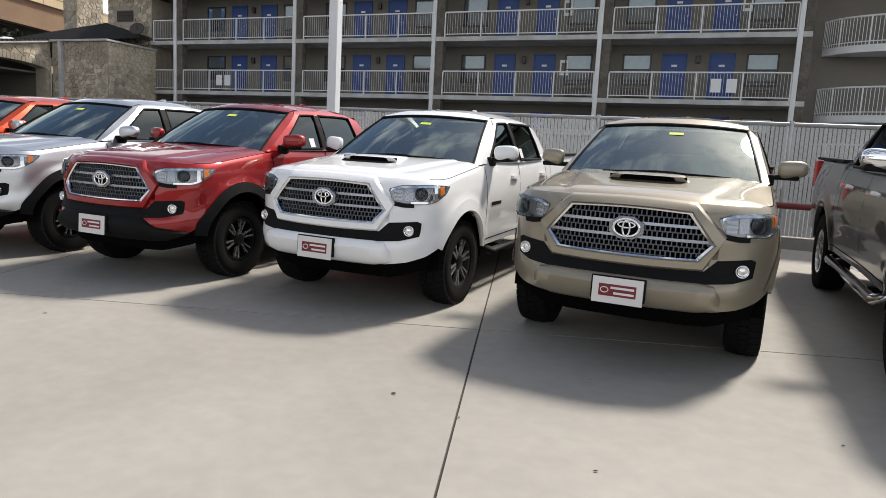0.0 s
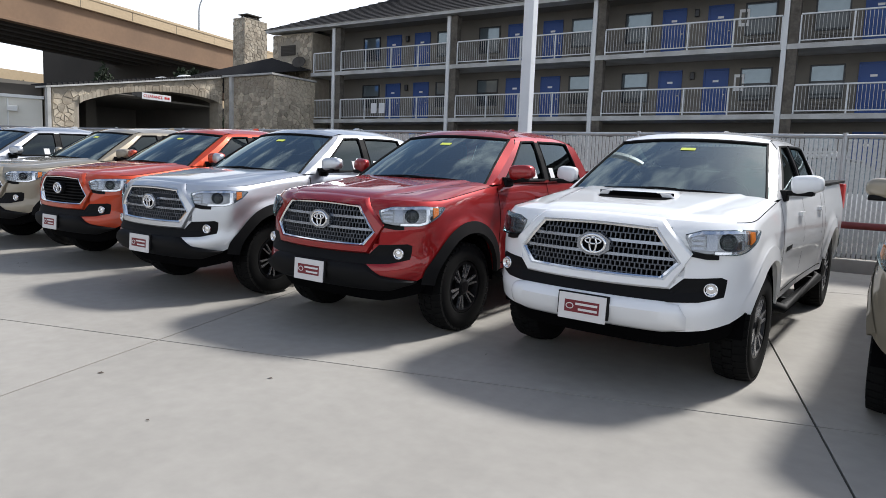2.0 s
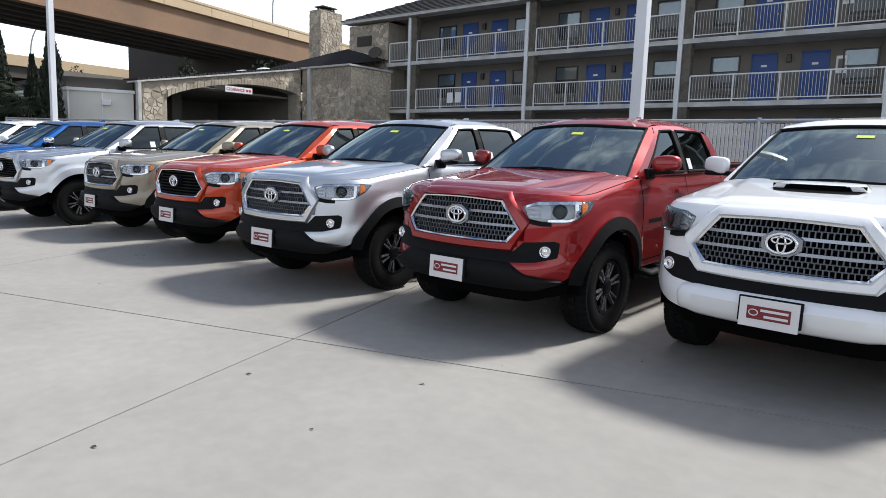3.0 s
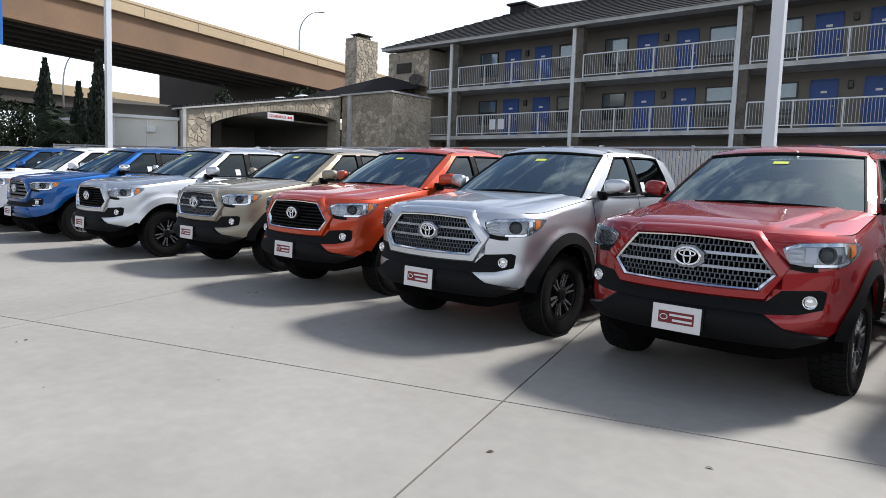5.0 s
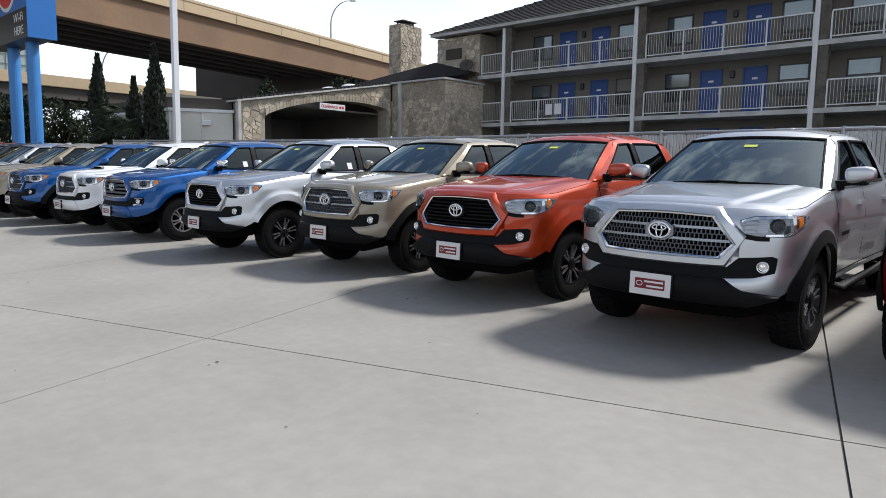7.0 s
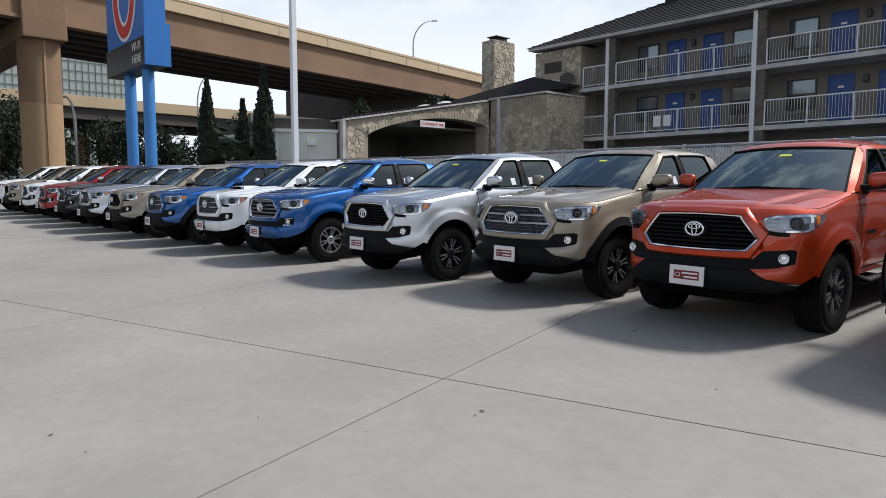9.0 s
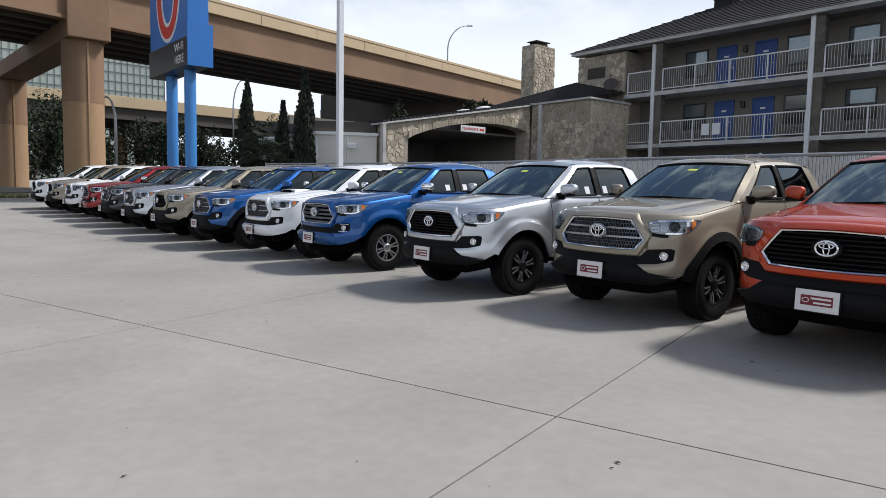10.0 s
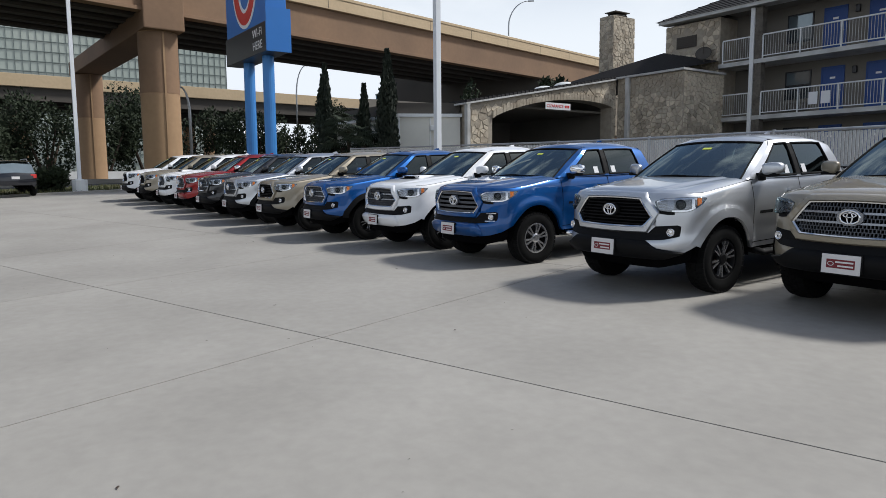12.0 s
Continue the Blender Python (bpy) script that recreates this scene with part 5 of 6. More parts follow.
    for sx in (-0.38, 0.38):
        part("front_seat", boxes((sx - 0.25, sx + 0.25, 2.1, 2.6, 0.72, 0.98), (sx - 0.25, sx + 0.25, 2.5, 2.68, 0.9, 1.46), (sx - 0.13, sx + 0.13, 2.56, 2.66, 1.47, 1.63), bevel=0.05), M_DARKIN, t, "dark front seat with headrest")
    part("rear_bench", boxes((-0.68, 0.68, 2.9, 3.35, 0.72, 0.95), (-0.68, 0.68, 3.28, 3.44, 0.9, 1.43), (-0.5, -0.22, 3.32, 3.42, 1.43, 1.58), (0.22, 0.5, 3.32, 3.42, 1.43, 1.58), bevel=0.05), M_DARKIN, t)
    bm = bmesh.new()
    ellipse_ring(bm, 0.38, 1.21, 0.18, 0.18, 0.016, 20, 1.86)
    part("steering_wheel", bm, M_BLACK, t)

    # bed, chassis
    part("load_bed", boxes((-0.72, 0.72, 3.66, 5.25, 0.78, 0.86), (-0.74, 0.74, 3.66, 3.72, 0.8, 1.30), (-0.8, -0.72, 3.7, 5.25, 0.8, 1.30), (0.72, 0.8, 3.7, 5.25, 0.8, 1.30)), M_BLACK, t, "black lined load bed")
    for xa in (-0.89, 0.76):
        part("bed_rail", boxes((xa, xa + 0.13, 3.64, 5.25, 1.315, 1.345), bevel=0.01), M_BLACK, t)
    # underbody colour is blacker than plastic, with the shade beneath painted in
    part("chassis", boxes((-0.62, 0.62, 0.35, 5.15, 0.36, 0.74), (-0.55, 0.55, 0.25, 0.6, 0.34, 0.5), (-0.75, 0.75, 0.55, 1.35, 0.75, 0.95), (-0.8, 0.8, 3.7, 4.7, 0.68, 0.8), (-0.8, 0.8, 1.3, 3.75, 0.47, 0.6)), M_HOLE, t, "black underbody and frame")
    for x in (-0.79, 0.79):
        for y in WHEEL_Y:
            wheel(t, x, y, 1 if x > 0 else -1, {"sport": "six", "offroad": "dark", "basic": "six", "limited": "bright"}[kind])

    # grille
    bm = bmesh.new()
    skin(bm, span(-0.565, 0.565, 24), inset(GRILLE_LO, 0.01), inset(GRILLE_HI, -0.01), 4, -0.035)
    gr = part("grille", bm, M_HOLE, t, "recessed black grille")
    ring = bmesh.new()
    sheet(ring, [hex_loop(0, 0.0, 1.012), hex_loop(0, 0.020, 1.004), hex_loop(0, 0.027, 0.985), hex_loop(0, 0.018, 0.958), hex_loop(0, -0.036, 0.945)])
    bmesh.ops.recalc_face_normals(ring, faces=ring.faces[:])
    smooth_by_angle(part("grille_surround", ring, M_CHROME, gr, "chrome hexagonal grille surround"), 30)
    bars = bmesh.new()

    def bar(s0, s1, z0, z1, o0, o1):
        c = [bars.verts.new(skin_point(s, z, o)) for s in (s0, s1) for z in (z0, z1) for o in (o0, o1)]
        for q in ((1, 3, 7, 5), (0, 1, 5, 4), (2, 6, 7, 3), (0, 2, 3, 1), (4, 5, 7, 6)):
            bars.faces.new([c[i] for i in q])

    def g_half(z):
        return min(0.555, 0.555 - max(0, 0.885 - z) * 0.95, 0.555 - max(0, z - 0.905) * 0.80)

    if kind in ("sport", "offroad"):
        wide = bmesh.new()
        for za, zb in ((0.905, 0.925), (0.997, 1.017)):
            half = min(g_half(za), g_half(zb))
            skin(wide, span(-half, half, 16), lambda q, za=za: za, lambda q, zb=zb: zb, 2, 0.004, -0.03)
        for za, zb, nrow in ((0.800, 0.905, 3), (0.925, 0.997, 2), (1.017, 1.094, 2)):
            step = (zb - za) / nrow
            for r in range(nrow):
                z = za + step * r
                hw = min(g_half(z), g_half(z + step))
                if r or za < 0.81:
                    for a, b in zip(span(-hw, hw, 12), span(-hw, hw, 12)[1:]):
                        bar(a, b, z - 0.003, z + 0.003, -0.035, -0.014)
                k = -20 + (0.5 if r % 2 else 0)
                while k < 20:
                    q = k * 0.033
                    if abs(q) < hw:
                        bar(q - 0.004, q + 0.004, z, z + step, -0.035, -0.012)
                    k += 1
        part("grille_bar", wide, M_SATIN, gr, "satin silver grille crossbars")
        tagged(part("honeycomb_mesh", bars, M_GRILLE, gr, "grey honeycomb grille mesh"), kind="stuff")
    elif kind == "basic":
        for r in range(8):
            z = 0.815 + 0.0375 * r
            hw = g_half(z)
            for a, b in zip(span(-hw, hw, 12), span(-hw, hw, 12)[1:]):
                bar(a, b, z - 0.006, z + 0.006, -0.035, -0.012)
        part("grille_insert", bars, M_BLACK, gr, "black louvred grille insert")
    else:
        for r in range(5):
            z = 0.815 + 0.064 * r
            hw = g_half(z)
            for a, b in zip(span(-hw, hw, 12), span(-hw, hw, 12)[1:]):
                bar(a, b, z - 0.016, z + 0.016, -0.035, -0.006)
        part("grille_insert", bars, M_GRILLE, gr, "grey barred grille insert")
    em = bmesh.new()
    ye = skin_point(0, 0.97)[1] - 0.030
    ellipse_ring(em, 0, 0.97, 0.086, 0.060, 0.0115, 28, ye)
    ellipse_ring(em, 0, 0.990, 0.056, 0.020, 0.008, 22, ye - 0.004)
    ellipse_ring(em, 0, 0.967, 0.024, 0.052, 0.008, 22, ye - 0.004)
    part("emblem", em, M_CHROME, gr, "chrome oval emblem", smooth=True)
    bm = bmesh.new()
    prism(bm, [(0.125 * math.cos(a), 0.97 + 0.083 * math.sin(a)) for a in [2 * math.pi * k / 8 + math.pi / 8 for k in range(8)]], 0.05, lambda u, v, w: (u, ye + 0.05 - w, v))
    smooth_by_angle(part("emblem_plinth", bm, M_SATIN if kind != "basic" else M_BLACK, gr), 30)
    bm = bmesh.new()
    prism(bm, [(0.076 * math.cos(a), 0.97 + 0.052 * math.sin(a)) for a in [2 * math.pi * k / 24 for k in range(24)]], 0.006, lambda u, v, w: (u, ye + 0.003 - w, v))
    part("emblem_field", bm, M_HOLE, gr, "black field behind the emblem")

    # headlamps
    for sg in (-1, 1):
        lo = outline((0.585, 1.055), (0.625, 0.972), (0.72, 0.957), (0.93, 0.958), (1.0, 0.975), (1.12, 1.035), (1.19, 1.092))
        hi = outline((0.585, 1.078), (0.68, 1.108), (0.95, 1.116), (1.19, 1.104))
        ls = span(0.585, 1.19, 24)
        sgn = [sg * s for s in ls]
        L, H = (lambda s: lo(abs(s))), (lambda s: hi(abs(s)))
        bm = bmesh.new()
        skin(bm, sgn, L, H, 6, 0.004, -0.01)
        hl = part("headlamp", bm, M_LAMPBK, t, "clear wraparound headlamp")
        bm = bmesh.new()
        for k in range(3):
            skin(bm, [sg * q for q in span(0.625, 0.70, 3)], lambda q, k=k: 0.985 + 0.032 * k, lambda q, k=k: 1.004 + 0.032 * k, 1, 0.012, 0.004)
        skin(bm, [sg * q for q in span(0.715, 0.785, 3)], lambda q: 0.985, lambda q: 1.083, 2, 0.010, 0.004)
        part("turn_signal", bm, M_SATIN, hl)
        bm = bmesh.new()
        c = skin_point(sg * 0.86, 1.036, 0.0)
        c2 = skin_point(sg * 0.86, 1.036, 0.1)
        dv = (Vector(c2) - Vector(c)).normalized()
        for r0, o0, r1, o1 in ((0.058, 0.004, 0.055, 0.015), (0.055, 0.015, 0.043, 0.009), (0.043, 0.009, 0.028, 0.017), (0.028, 0.017, 0.001, 0.021)):
            ax = dv.orthogonal().normalized()
            bx = dv.cross(ax)
            ra = [bm.verts.new(Vector(c) + dv * o0 + r0 * (math.cos(2 * math.pi * k / 18) * ax + math.sin(2 * math.pi * k / 18) * bx)) for k in range(18)]
            rb = [bm.verts.new(Vector(c) + dv * o1 + r1 * (math.cos(2 * math.pi * k / 18) * ax + math.sin(2 * math.pi * k / 18) * bx)) for k in range(18)]
            for k in range(18):
                bm.faces.new((ra[k], ra[(k + 1) % 18], rb[(k + 1) % 18], rb[k]))
        part("projector", bm, M_SIGNBK, hl, "dark projector lens", smooth=True)
        bm = bmesh.new()
        skin(bm, [sg * q for q in span(0.60, 1.05, 16)], lambda q: H(q) - 0.024, lambda q: H(q) - 0.005, 1, 0.017, 0.004)
        skin(bm, [sg * q for q in span(0.77, 1.03, 12)], lambda q: L(q) + 0.003, lambda q: L(q) + 0.020, 1, 0.017, 0.004)
        skin(bm, [sg * q for q in span(0.985, 1.02, 3)], lambda q: L(q) + 0.018, lambda q: H(q) - 0.022, 2, 0.017, 0.004)
        part("reflector_trim", bm, M_LAMPIN, hl, "bright reflector band")
        bm = bmesh.new()
        skin(bm, [sg * q for q in span(0.63, 0.80, 8)], lambda q: L(q) - 0.030, lambda q: L(q) + 0.006, 2, 0.012, -0.01)
        part("lamp_trim", bm, M_BLACK, hl, "black trim under the lamp")
        bm = bmesh.new()
        skin(bm, [sg * s for s in span(1.06, 1.12, 4)], lambda s: L(s) + 0.012, lambda s: H(s) - 0.010, 2, 0.012, 0.004)
        part("side_marker", bm, M_AMBER, hl, "amber side marker")
        bm = bmesh.new()
        skin(bm, sgn, L, H, 5, 0.026, 0.0)
        lens = part("lens", bm, M_LENS, hl, smooth=True)
        lens.visible_shadow = False

    # bumper, valance, fog lamps
    bm = bmesh.new()
    skin(bm, span(-0.88, 0.88, 44), outline((-0.88, 0.69), (-0.72, 0.657), (-0.5, 0.645), (0.5, 0.645), (0.72, 0.657), (0.88, 0.69)), outline((-0.88, 0.80), (-0.85, 0.815), (-0.60, 0.80), (-0.52, 0.724), (0.52, 0.724), (0.60, 0.80), (0.85, 0.815), (0.88, 0.80)), 5, 0.004, -0.02)
    part("valance", bm, M_BLACK, t, "black lower grille band and lamp pods")
    bump = P if kind in ("sport", "limited") else M_BLACK
    bm = bmesh.new()
    if kind in ("sport", "limited"):
        b_lo = outline((-0.66, 0.47), (-0.5, 0.445), (0.5, 0.445), (0.66, 0.47))
        b_hi = outline((-0.66, 0.56), (-0.60, 0.64), (-0.5, 0.655), (0.5, 0.655), (0.60, 0.64), (0.66, 0.56))
        b_end = 0.66
    else:
        b_lo = outline((-0.97, 0.50), (-0.72, 0.43), (0.72, 0.43), (0.97, 0.50))
        b_hi = outline((-0.97, 0.515), (-0.66, 0.565), (-0.60, 0.60), (-0.52, 0.652), (0.52, 0.652), (0.60, 0.60), (0.66, 0.565), (0.97, 0.515))
        b_end = 0.97
    rows3 = []
    for f, o in ((0.0, -0.03), (0.0, 0.008), (0.10, 0.028), (0.35, 0.038), (0.70, 0.044), (0.88, 0.036), (0.97, 0.016), (1.0, -0.02)):
        row = []
        for q in span(-b_end, b_end, 44):
            near_end = min(1.0, (b_end - abs(q)) / 0.05)
            row.append(skin_point(q, b_lo(q) + (b_hi(q) - b_lo(q)) * f, o if o < 0 else 0.004 + (o - 0.004) * near_end))
        rows3.append(row)
    sheet(bm, rows3)
    bmesh.ops.recalc_face_normals(bm, faces=bm.faces[:])
    smooth_by_angle(part("bumper", bm, bump, t, "" if bump is P else "black plastic front bumper"), 40)
    bm = bmesh.new()
    skin(bm, span(-1.08, 1.08, 40), outline((-1.08, 0.44), (-0.95, 0.38), (-0.6, 0.32), (0.6, 0.32), (0.95, 0.38), (1.08, 0.44)), outline((-1.08, 0.58), (-0.97, 0.52), (-0.7, 0.465), (0.7, 0.465), (0.97, 0.52), (1.08, 0.58)), 4, -0.05, -0.10)
    part("air_dam", bm, M_HOLE, t)
    for sg in (-1, 1):
        c, c2 = Vector(skin_point(sg * 0.775, 0.737, 0.006)), Vector(skin_point(sg * 0.775, 0.737, 0.1))
        dv = Vector((sg * 0.25, -1, 0)).normalized()
        ax = Vector((dv.y, -dv.x, 0)).normalized()
        bx = Vector((0, 0, 1))
        rings = []
        bm = bmesh.new()
        for r_, o_ in ((0.044, 0.0), (0.044, 0.02), (0.037, 0.022), (0.034, 0.006), (0.017, 0.014), (0.001, 0.016)):
            rings.append([bm.verts.new(c + dv * o_ + r_ * (math.cos(2 * math.pi * k / 18) * ax + math.sin(2 * math.pi * k / 18) * bx)) for k in range(18)])
        for ra, rb in zip(rings, rings[1:]):
            for k in range(18):
                bm.faces.new((ra[k], ra[(k + 1) % 18], rb[(k + 1) % 18], rb[k]))
        bmesh.ops.recalc_face_normals(bm, faces=bm.faces[:])
        fo = part("fog_lamp", bm, M_LAMPIN, t, "round fog lamp", smooth=True)
        if kind == "limited":
            bm = bmesh.new()
            skin(bm, [sg * s for s in span(0.70, 0.85, 6)], lambda s: 0.672, lambda s: 0.690, 1, 0.012, 0)
            skin(bm, [sg * s for s in span(0.70, 0.85, 6)], lambda s: 0.785, lambda s: 0.80, 1, 0.012, 0)
            part("fog_surround", bm, M_CHROME, fo)

    # dealer plate
    pl = empty("dealer_plate", pose(0, -0.060, 0.552, 86, 0, 0) @ Matrix.Diagonal((1.07, 1.07, 1, 1)))
    pl.parent = t
    part("plate_bracket", boxes((-0.17, 0.17, -0.06, 0.09, -0.03, -0.006), bevel=0.006), M_BLACK, pl)
    part("plate_frame", boxes((-0.158, 0.158, -0.082, 0.082, -0.006, 0.004), bevel=0.003), M_PLATEW, pl, "white dealer plate")
    part("plate_panel", boxes((-0.116, 0.116, -0.036, 0.040, 0.004, 0.0065), bevel=0.001), M_PLATER, pl, "dark red panel with pale lettering bars")
    for x0, x1, yb in ((-0.042, 0.104, 0.011), (-0.022, 0.104, -0.022)):
        part("lettering_bar", boxes((x0, x1, yb, yb + 0.014, 0.0065, 0.0075)), M_PLATEW, pl)
    bm = bmesh.new()
    ellipse_ring(bm, -0.08, 0.002, 0.024, 0.017, 0.003, 16, 0.0)
    part("plate_badge", bm, M_PLATEW, pl, m=pose(0, 0, 0.0075, -90, 0, 0))

    # arch mouldings
    if kind in ("offroad", "basic", "sport"):
        fl_m = M_BLACK if kind == "offroad" else P
        for sg in (-1, 1):
            for w in WHEEL_Y:
                bm = bmesh.new()
                inner, mid, outer_ = [], [], []
                for i in range(29):
                    a = math.radians((10 + 160 * i / 28) if fl_m is M_BLACK else (22 + 136 * i / 28))
                    for lst, r, o in ((inner, ARCH_R - 0.022, 0.0), (mid, ARCH_R - 0.012, 0.038 if fl_m is M_BLACK else 0.024), (outer_, ARCH_R + 0.088, 0.014 if fl_m is M_BLACK else 0.006)):
                        y, z = w + r * math.cos(a), WHEEL_Z + r * math.sin(a)
                        q = skin_point(sg * s_at(y) if y > CORNER else sg * float(np.interp(y - 0.02, TY, TS)), max(z, 0.33), o)
                        lst.append((q[0], y if y > CORNER else q[1], z))
                sheet(bm, [inner, mid, outer_])
                bmesh.ops.recalc_face_normals(bm, faces=bm.faces[:])
                smooth_by_angle(part("arch_moulding", bm, fl_m, t, "black wheel-arch moulding" if fl_m is M_BLACK else ""), 60)
    for sg in (-1, 1):
        for w in WHEEL_Y:
            bm = bmesh.new()
            a_, b_ = [], []
            for i in range(21):
                an = math.pi * i / 20
                a_.append((sg * 0.9, w + 0.47 * math.cos(an), WHEEL_Z + 0.47 * math.sin(an)))
                b_.append((sg * 0.55, w + 0.47 * math.cos(an), WHEEL_Z + 0.47 * math.sin(an)))
            sheet(bm, [a_, b_])
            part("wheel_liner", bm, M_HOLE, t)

    # doors: seams, handles, mirrors, steps
    for sg in (-1, 1):
        bm = bmesh.new()
        for y, z0, z1 in ((1.46, 0.62, 1.235), (2.49, 0.50, 1.265), (3.42, 0.86, 1.265), (3.61, 0.60, 1.30)):
            s = sg * s_at(y)
            skin(bm, [s - 0.005, s + 0.005], lambda q, z0=z0: z0, lambda q, z1=z1: z1, 6, 0.0015)
        skin(bm, [sg * s for s in span(s_at(1.45), s_at(3.6), 24)], lambda q: 0.525, lambda q: 0.535, 1, 0.0015)
        part("door_seam", bm, M_HOLE, body)
        for y in (2.30, 3.28):
            bm = bmesh.new()
            skin(bm, [sg * s for s in span(s_at(y) - 0.1, s_at(y) + 0.09, 6)], lambda q: 1.098, lambda q: 1.13, 2, 0.035, 0.0)
            part("door_handle", bm, P if kind != "limited" else M_CHROME, t)
        bm = bmesh.new()
        mx, my, mz = sg * 1.01, 1.68, 1.38
        bmesh.ops.create_uvsphere(bm, u_segments=16, v_segments=10, radius=1)
        for v in bm.verts:
            x, y, z = v.co
            sq = lambda q: math.copysign(abs(q) ** 0.6, q)
            v.co = (mx + 0.112 * sq(x) - sg * 0.014 * z, my + 0.06 * sq(y) + 0.03 * sg * sq(x), mz + 0.070 * sq(z) * (1 - 0.12 * sg * x) + 0.012 * sg * sq(x))
        mi = part("mirror", bm, M_CHROME if kind == "limited" else P, t, smooth=True)
        part("mirror_base", boxes((min(sg * 0.83, sg * 1.10), max(sg * 0.83, sg * 1.06), my - 0.05, my + 0.07, mz - 0.090, mz - 0.050), (min(sg * 0.82, sg * 0.88), max(sg * 0.82, sg * 0.88), my - 0.06, my + 0.08, mz - 0.14, mz - 0.05), bevel=0.014), M_BLACK, mi)
        bm = bmesh.new()
        tube(bm, [(sg * 0.80, 1.55, 0.44), (sg * 0.92, 1.65, 0.40), (sg * 0.92, 3.5, 0.40), (sg * 0.80, 3.6, 0.44)], 0.042, 8)
        part("side_step", bm, M_BLACK if kind != "limited" else M_CHROME, t, smooth=True)
        for y in (1.9, 3.2):
            part("step_bracket", boxes((min(sg * 0.5, sg * 0.9), max(sg * 0.5, sg * 0.9), y, y + 0.06, 0.40, 0.44)), M_BLACK, t)
    bm = bmesh.new()
    skin(bm, [s_at(y) for y in span(1.58, 1.86, 4)], lambda q: 0.86, lambda q: 0.895, 1, 0.004)
    part("side_badge", bm, M_BLACK, t, "dark side badge bar")
    # rear: bumper, lamps, antenna fin
    part("rear_bumper", boxes((-0.88, 0.88, 5.22, 5.42, 0.52, 0.72), bevel=0.03), M_CHROME if kind == "limited" else M_BLACK, t)
    for sg in (-1, 1):
        part("tail_lamp", boxes((min(sg * 0.78, sg * 0.90), max(sg * 0.78, sg * 0.90), 5.16, 5.33, 1.0, 1.3), bevel=0.02), M_SIGNRED, t, "red tail lamp")
    bm = bmesh.new()
    prism(bm, [(3.08, 1.79), (3.26, 1.785), (3.24, 1.835), (3.19, 1.835)], 0.03, lambda u, v, w: (w - 0.015, u, v))
    part("antenna_fin", bm, P, t)
    part("cab_light", boxes((-0.07, 0.07, 3.46, 3.53, 1.725, 1.752)), M_BLACK, t)
    return t


def put_truck(t, x, y, turn):
    """Stands a truck on the lot with its emblem at (x, y)."""
    t.matrix_basis = LOT @ pose(x, y, 0, 0, 0, turn) @ pose(0, -0.09, 0)
    t.location.z += far_rise(x)
    return t


COLOR_WORDS = {"tan": "sand-tan", "white": "white", "red": "deep red metallic", "silver": "silver metallic", "orange": "orange-red", "blue": "bright blue metallic", "black": "black", "grey": "dark grey"}
KIND_WORDS = {"sport": "pickup with hood scoop and honeycomb grille", "offroad": "pickup with black bumper and honeycomb grille", "basic": "pickup with black bar grille and bumper", "limited": "pickup with grey bar grille and chrome mirrors"}
FLEET = (
    ("sport", "tan", 1.366, -0.238, -4), ("sport", "white", -1.137, -0.003, -4), ("offroad", "red", -3.466, -0.153, -3),
    ("offroad", "silver", -5.808, -0.152, -2), ("basic", "orange", -8.213, 0.206, -2), ("offroad", "tan", -10.595, 0.357, -2),
    ("basic", "silver", -13.015, -0.07, -2), ("limited", "blue", -16.066, -0.085, -2), ("sport", "white", -18.376, -0.093, -2),
    ("offroad", "blue", -20.75, -0.30, -2), ("basic", "tan", -23.2, -0.42, -2), ("offroad", "silver", -25.6, -0.48, -2),
    ("offroad", "black", -28.0, -0.50, -2), ("limited", "red", -30.4, -0.52, -2), ("sport", "white", -32.8, -0.55, -2),
    ("basic", "tan", -35.2, -0.7, -2), ("basic", "white", -37.6, -0.85, -2),
)
BUILT = {}


def repaint(t, old, new_paint):
    for o in (t, *t.children_recursive):
        for slot in o.material_slots:
            if slot.material is old:
                slot.link = "OBJECT"
                slot.material = new_paint


for kind, color, x, y, turn in FLEET:
    words = COLOR_WORDS[color] + " " + KIND_WORDS[kind]
    if kind not in BUILT:
        t = pickup(kind, color, words)
        BUILT[kind] = (t, color)
    else:
        src, c0 = BUILT[kind]
        t = copy_thing(src, Matrix())
        t["label"] = words
        if color != c0:
            repaint(t, PAINTS[c0], PAINTS[color])
    put_truck(t, x, y, turn)
# full-size dark pickup standing beside the row, tail to the fence
src, c0 = BUILT["limited"]
t = copy_thing(src, Matrix())
tagged(t, "large dark grey pickup with chrome step bars and handles", "pickup truck")
repaint(t, PAINTS[c0], PAINTS["grey"])
t.matrix_basis = LOT @ pose(4.12, -0.75, 0, 0, 0, 0.5) @ Matrix.Diagonal((1.07, 1.07, 1.09, 1))


